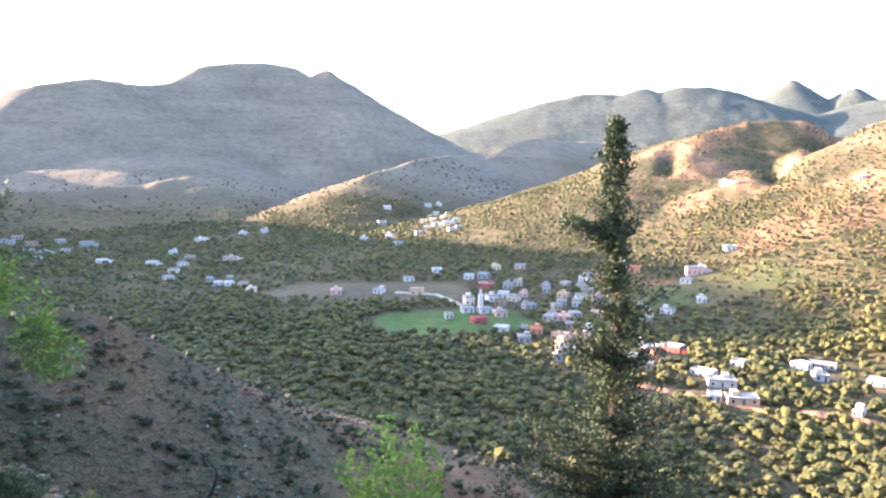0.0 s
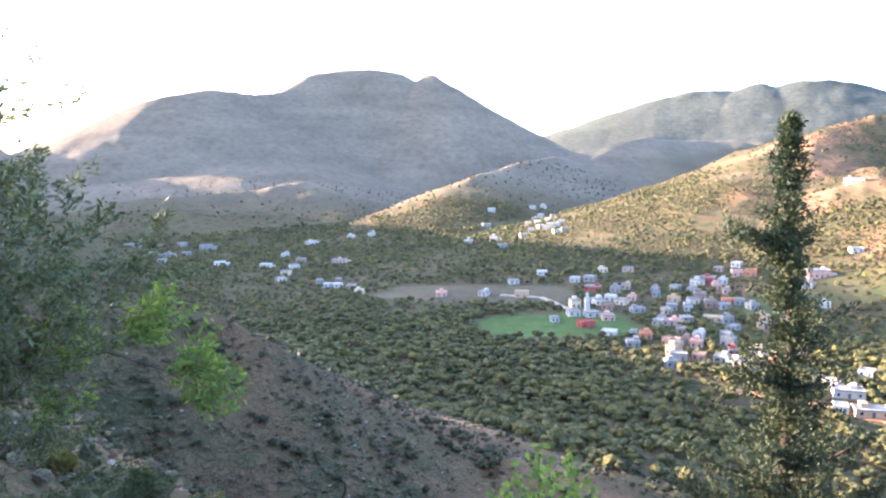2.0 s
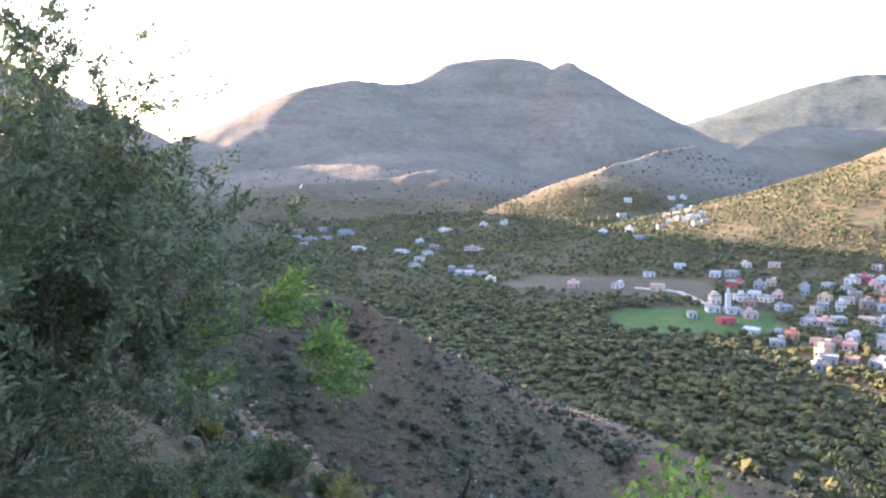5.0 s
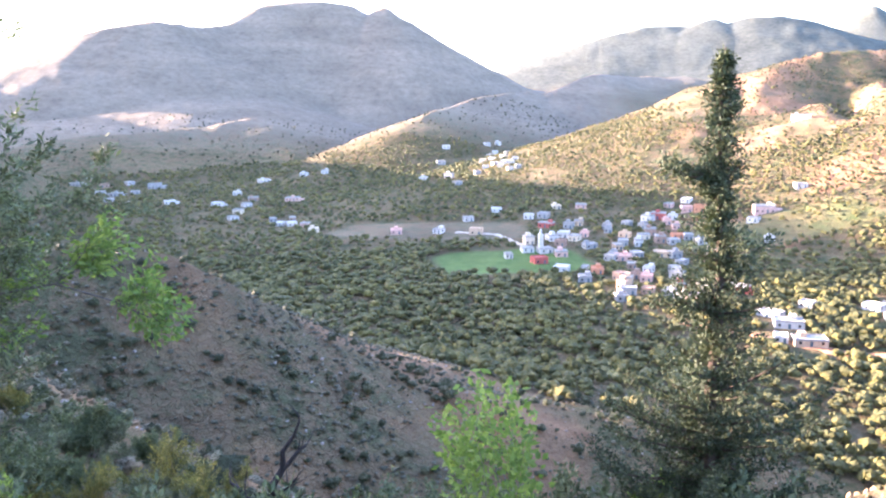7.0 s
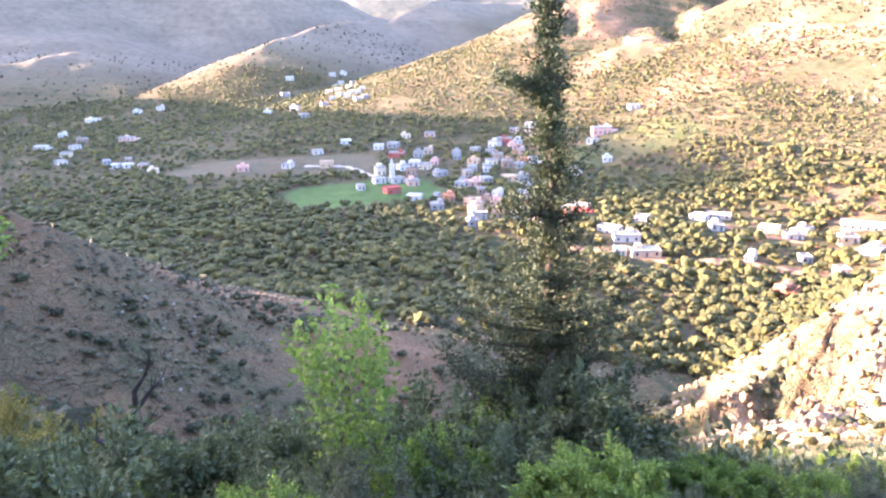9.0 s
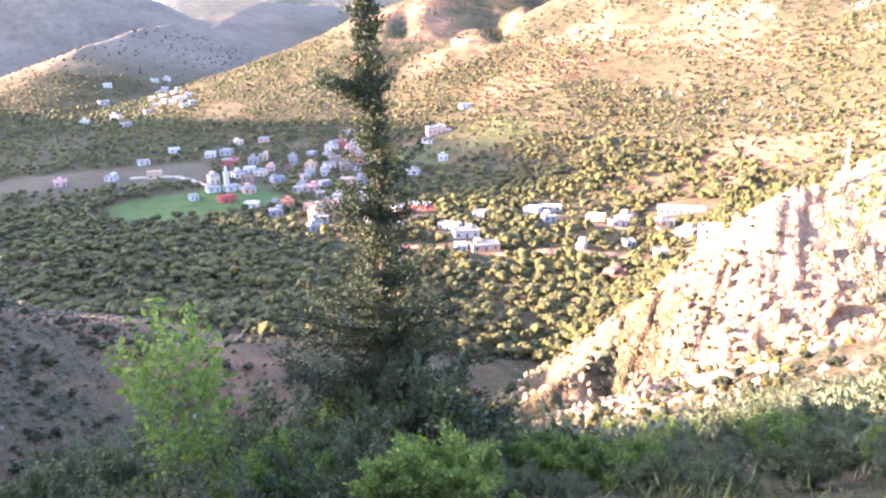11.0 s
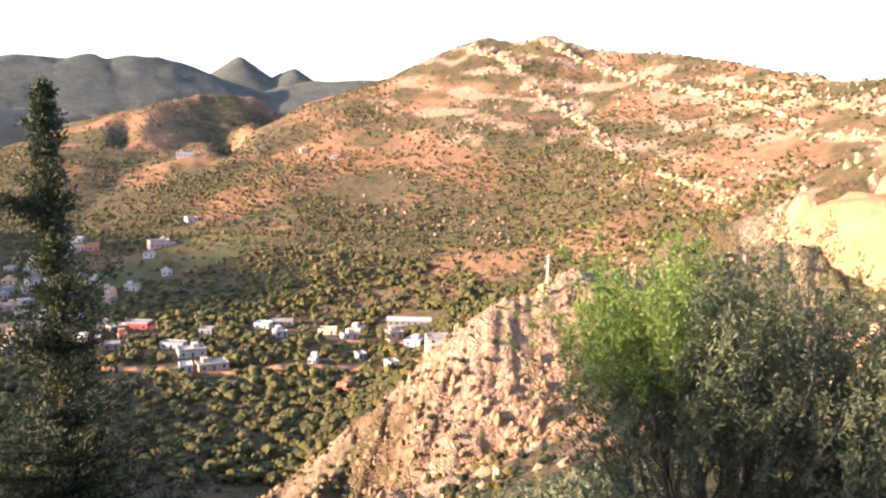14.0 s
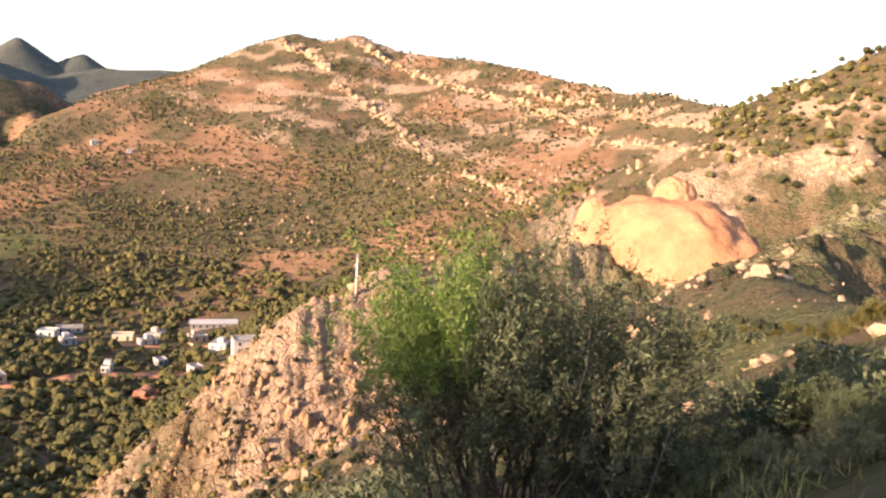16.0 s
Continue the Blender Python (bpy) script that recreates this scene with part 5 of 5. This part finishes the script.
scatter("grey_scrub", [lump(1, 0.6, 81, 0.6, True), lump(1, 0.6, 82, 0.75, True)], p, 0.15 + 0.6 * rng.random(len(p)) ** 1.8, GREY_SCRUB, "grey-green cushions of low scrub over the shaded spur", "scrub")

OCHRE_SCRUB = foliage("ochre_scrub_foliage", (0.055, 0.055, 0.02), (0.14, 0.12, 0.04), (0.24, 0.18, 0.055), 0.1, 0.0, 0.1, 3.0)
p = grid_spots(22, 62, 60, 170, 1.7, lambda x, y, z, az, d: np.clip(0.32 + 1.9 * fbm(x, y, 15, 4, 161), 0.05, 0.8))
scatter("ochre_scrub", [lump(1, 0.6, 83, 0.7, True), crown(2, 1, 84)], p, 0.15 + 0.55 * rng.random(len(p)) ** 1.8, OCHRE_SCRUB, "ochre and yellow-green scrub among the rocks of the crag", "scrub")

p = grid_spots(50, 88, 16, 60, 1.5, lambda x, y, z, az, d: np.clip(0.3 + 1.4 * fbm(x, y, 9, 3, 131), 0.03, 0.7))
scatter("slope_stone", ROCK_KINDS, p, 0.06 + 0.34 * rng.random(len(p)) ** 2.5, ROCK, "pale stones lying in the grass of the near slope", "rocks")
p = grid_spots(50, 88, 16, 70, 1.8, lambda x, y, z, az, d: np.clip(0.25 + 1.4 * fbm(x, y, 8, 3, 133), 0.03, 0.55))
scatter("low_scrub", [crown(4, 2, 73), crown(5, 2, 74)], p, 0.12 + 0.5 * rng.random(len(p)) ** 2.2, MAQUIS, "low green cushion shrubs on the near slope", "scrub")


def ledges():
    """Broken bands of pale rock that run down the mountain from its peak."""
    spots, sizes = [], []
    bands = ([(45.8, 6.5), (48.5, 5.2), (52, 4.1), (56, 3.4), (60, 2.4), (63.5, 1.2)], [(40.3, 6.2), (42.8, 5.3), (43.8, 4.6)], [(44.0, 3.6), (47.5, 1.9), (50.0, -0.4)],
             [(46.5, 2.0), (49, 0.8), (52, -1.8)], [(57, 4.0), (62, 3.2), (67, 2.2), (72, 1.8)], [(54, -2.4), (57, -3.3), (60, -4.6)], [(63, 0.4), (69, 0.6), (75, 0.2), (81, -0.6)])
    for band in bands:
        for (a0, e0), (a1, e1) in zip(band[:-1], band[1:]):
            for k in range(42):
                t = (k + rng.random()) / 42
                a, e = a0 + (a1 - a0) * t + rng.normal(0, 0.1), e0 + (e1 - e0) * t + rng.normal(0, 0.13)
                x, y, z = sight(a, e, 205.0, 1300.0)
                spots.append((x, y, z - 0.5))
                sizes.append(math.hypot(x, y) * rng.uniform(0.0022, 0.0065))
    scatter("ledge_rock", ROCK_KINDS, np.array(spots), np.array(sizes), ROCK, "broken pale limestone ledges running down the mountain", "rocks", (0.5, 1.3))


ledges()


def rock_dome():
    """The great smooth orange rock with a smaller block on its shoulder."""
    ob = new("rock_dome")
    x, y, z = on_ground(67.8, 172)
    turn = -67.8
    ob.matrix_basis = pose(x, y, z, 0, 0, turn)
    def mass(name, cx, cy, cz, sx, sy, sz, seed):
        bm = bmesh.new()
        bmesh.ops.create_icosphere(bm, subdivisions=5, radius=1.0)
        for v in bm.verts:
            c = v.co.copy()
            n1 = noise.fractal(c * 1.3 + Vector((seed, 0, 0)), 0.9, 2.0, 5)
            n2 = abs(noise.noise(Vector((c.x * 3.2 + c.z, c.y * 3, c.z * 1.2 + seed))))
            k = 1 + 0.09 * n1 - 0.08 * n2 + 0.035 * noise.fractal(c * 6.0 + Vector((0, seed, 0)), 0.8, 2.0, 4)
            c.z = math.copysign(abs(c.z) ** 0.75, c.z)
            c.x += 0.22 * (1 - c.z) * c.x * (1 if c.x < 0 else 0.5)
            v.co = Vector((cx + c.x * sx * k, cy + c.y * sy * k, cz + c.z * sz * k))
        return part(name, bm, DOME, ob, "", True)
    mass("dome", 3.5, 9, -3.5, 20.5, 13, 19.0, 2.0)
    mass("shoulder_block", 5.0, 17, 13.8, 4.4, 5, 5.6, 9.0)
    mass("side_block", -12.5, 13, 7, 4.0, 4, 6.5, 15.0)
    tagged(ob, "great smooth orange limestone dome on the sunlit slope", "rock")


DOME = plain("orange_limestone", (0.29, 0.14, 0.07), (0.47, 0.26, 0.145), 0.10, 0.9, 0.7, 0.5)
rock_dome()

CONCRETE = plain("pole_concrete", (0.42, 0.38, 0.33), (0.60, 0.55, 0.48), 1.5)


def pole(az, d, tall, r, mat, name, label):
    x, y, z = on_ground(az, d)
    ob = new(name)
    ob.location = (x, y, z)
    bm = bmesh.new()
    bmesh.ops.create_cone(bm, cap_ends=True, segments=10, radius1=r, radius2=r * 0.6, depth=tall + 1, matrix=pose(0, 0, tall / 2 - 0.5))
    part("shaft", bm, mat, ob, "", True)
    if tall > 6:
        bm = bmesh.new()
        box(bm, -0.55, 0.55, -0.08, 0.08, tall - 0.5, tall - 0.35)
        part("crossarm", bm, mat, ob)
        for k in (-0.45, 0.45):
            bm = bmesh.new()
            bmesh.ops.create_cone(bm, cap_ends=True, segments=8, radius1=0.07, radius2=0.05, depth=0.25, matrix=pose(k, 0, tall - 0.22))
            part("insulator", bm, PANE, ob)
    tagged(ob, label, "pole")


pole(46.8, 134, 7.2, 0.24, CONCRETE, "utility_pole", "pale concrete utility pole standing on the crag")
pole(-13.0, 128, 4.8, 0.11, TWIG, "wooden_post", "thin pale wooden post on the shaded spur")


def grass():
    """Tufts of dry and green grass over the near slope, too many to count."""
    rr = np.random.default_rng(91)
    n = 8000
    az = radians(1) * rr.uniform(-52, 88, n)
    d = 5.0 + 60 * rr.random(n) ** 1.4
    x, y = d * np.sin(az), d * np.cos(az)
    z = height(x, y)
    ok = fbm(x, y, 5, 3, 121) > -0.12
    base = np.stack([x, y, z - 0.02], 1)[ok]
    rows = np.repeat(np.concatenate([base, np.tile([0, 0, 1.6], (len(base), 1))], 1), 9, axis=0)
    rows[:, :2] += rr.normal(0, 0.13, (len(rows), 2))
    vs, fs = leaves(rows, rr, 0.20, 0.016, 0.0)
    tagged(mesh_object("grass", vs, fs, GRASS, False), "tufts of green and straw-coloured grass on the near slope", "grass", kind="stuff")


GRASS = foliage("grass_blade", (0.05, 0.065, 0.025), (0.13, 0.14, 0.055), (0.26, 0.22, 0.11), 0.3, 0.3)
grass()
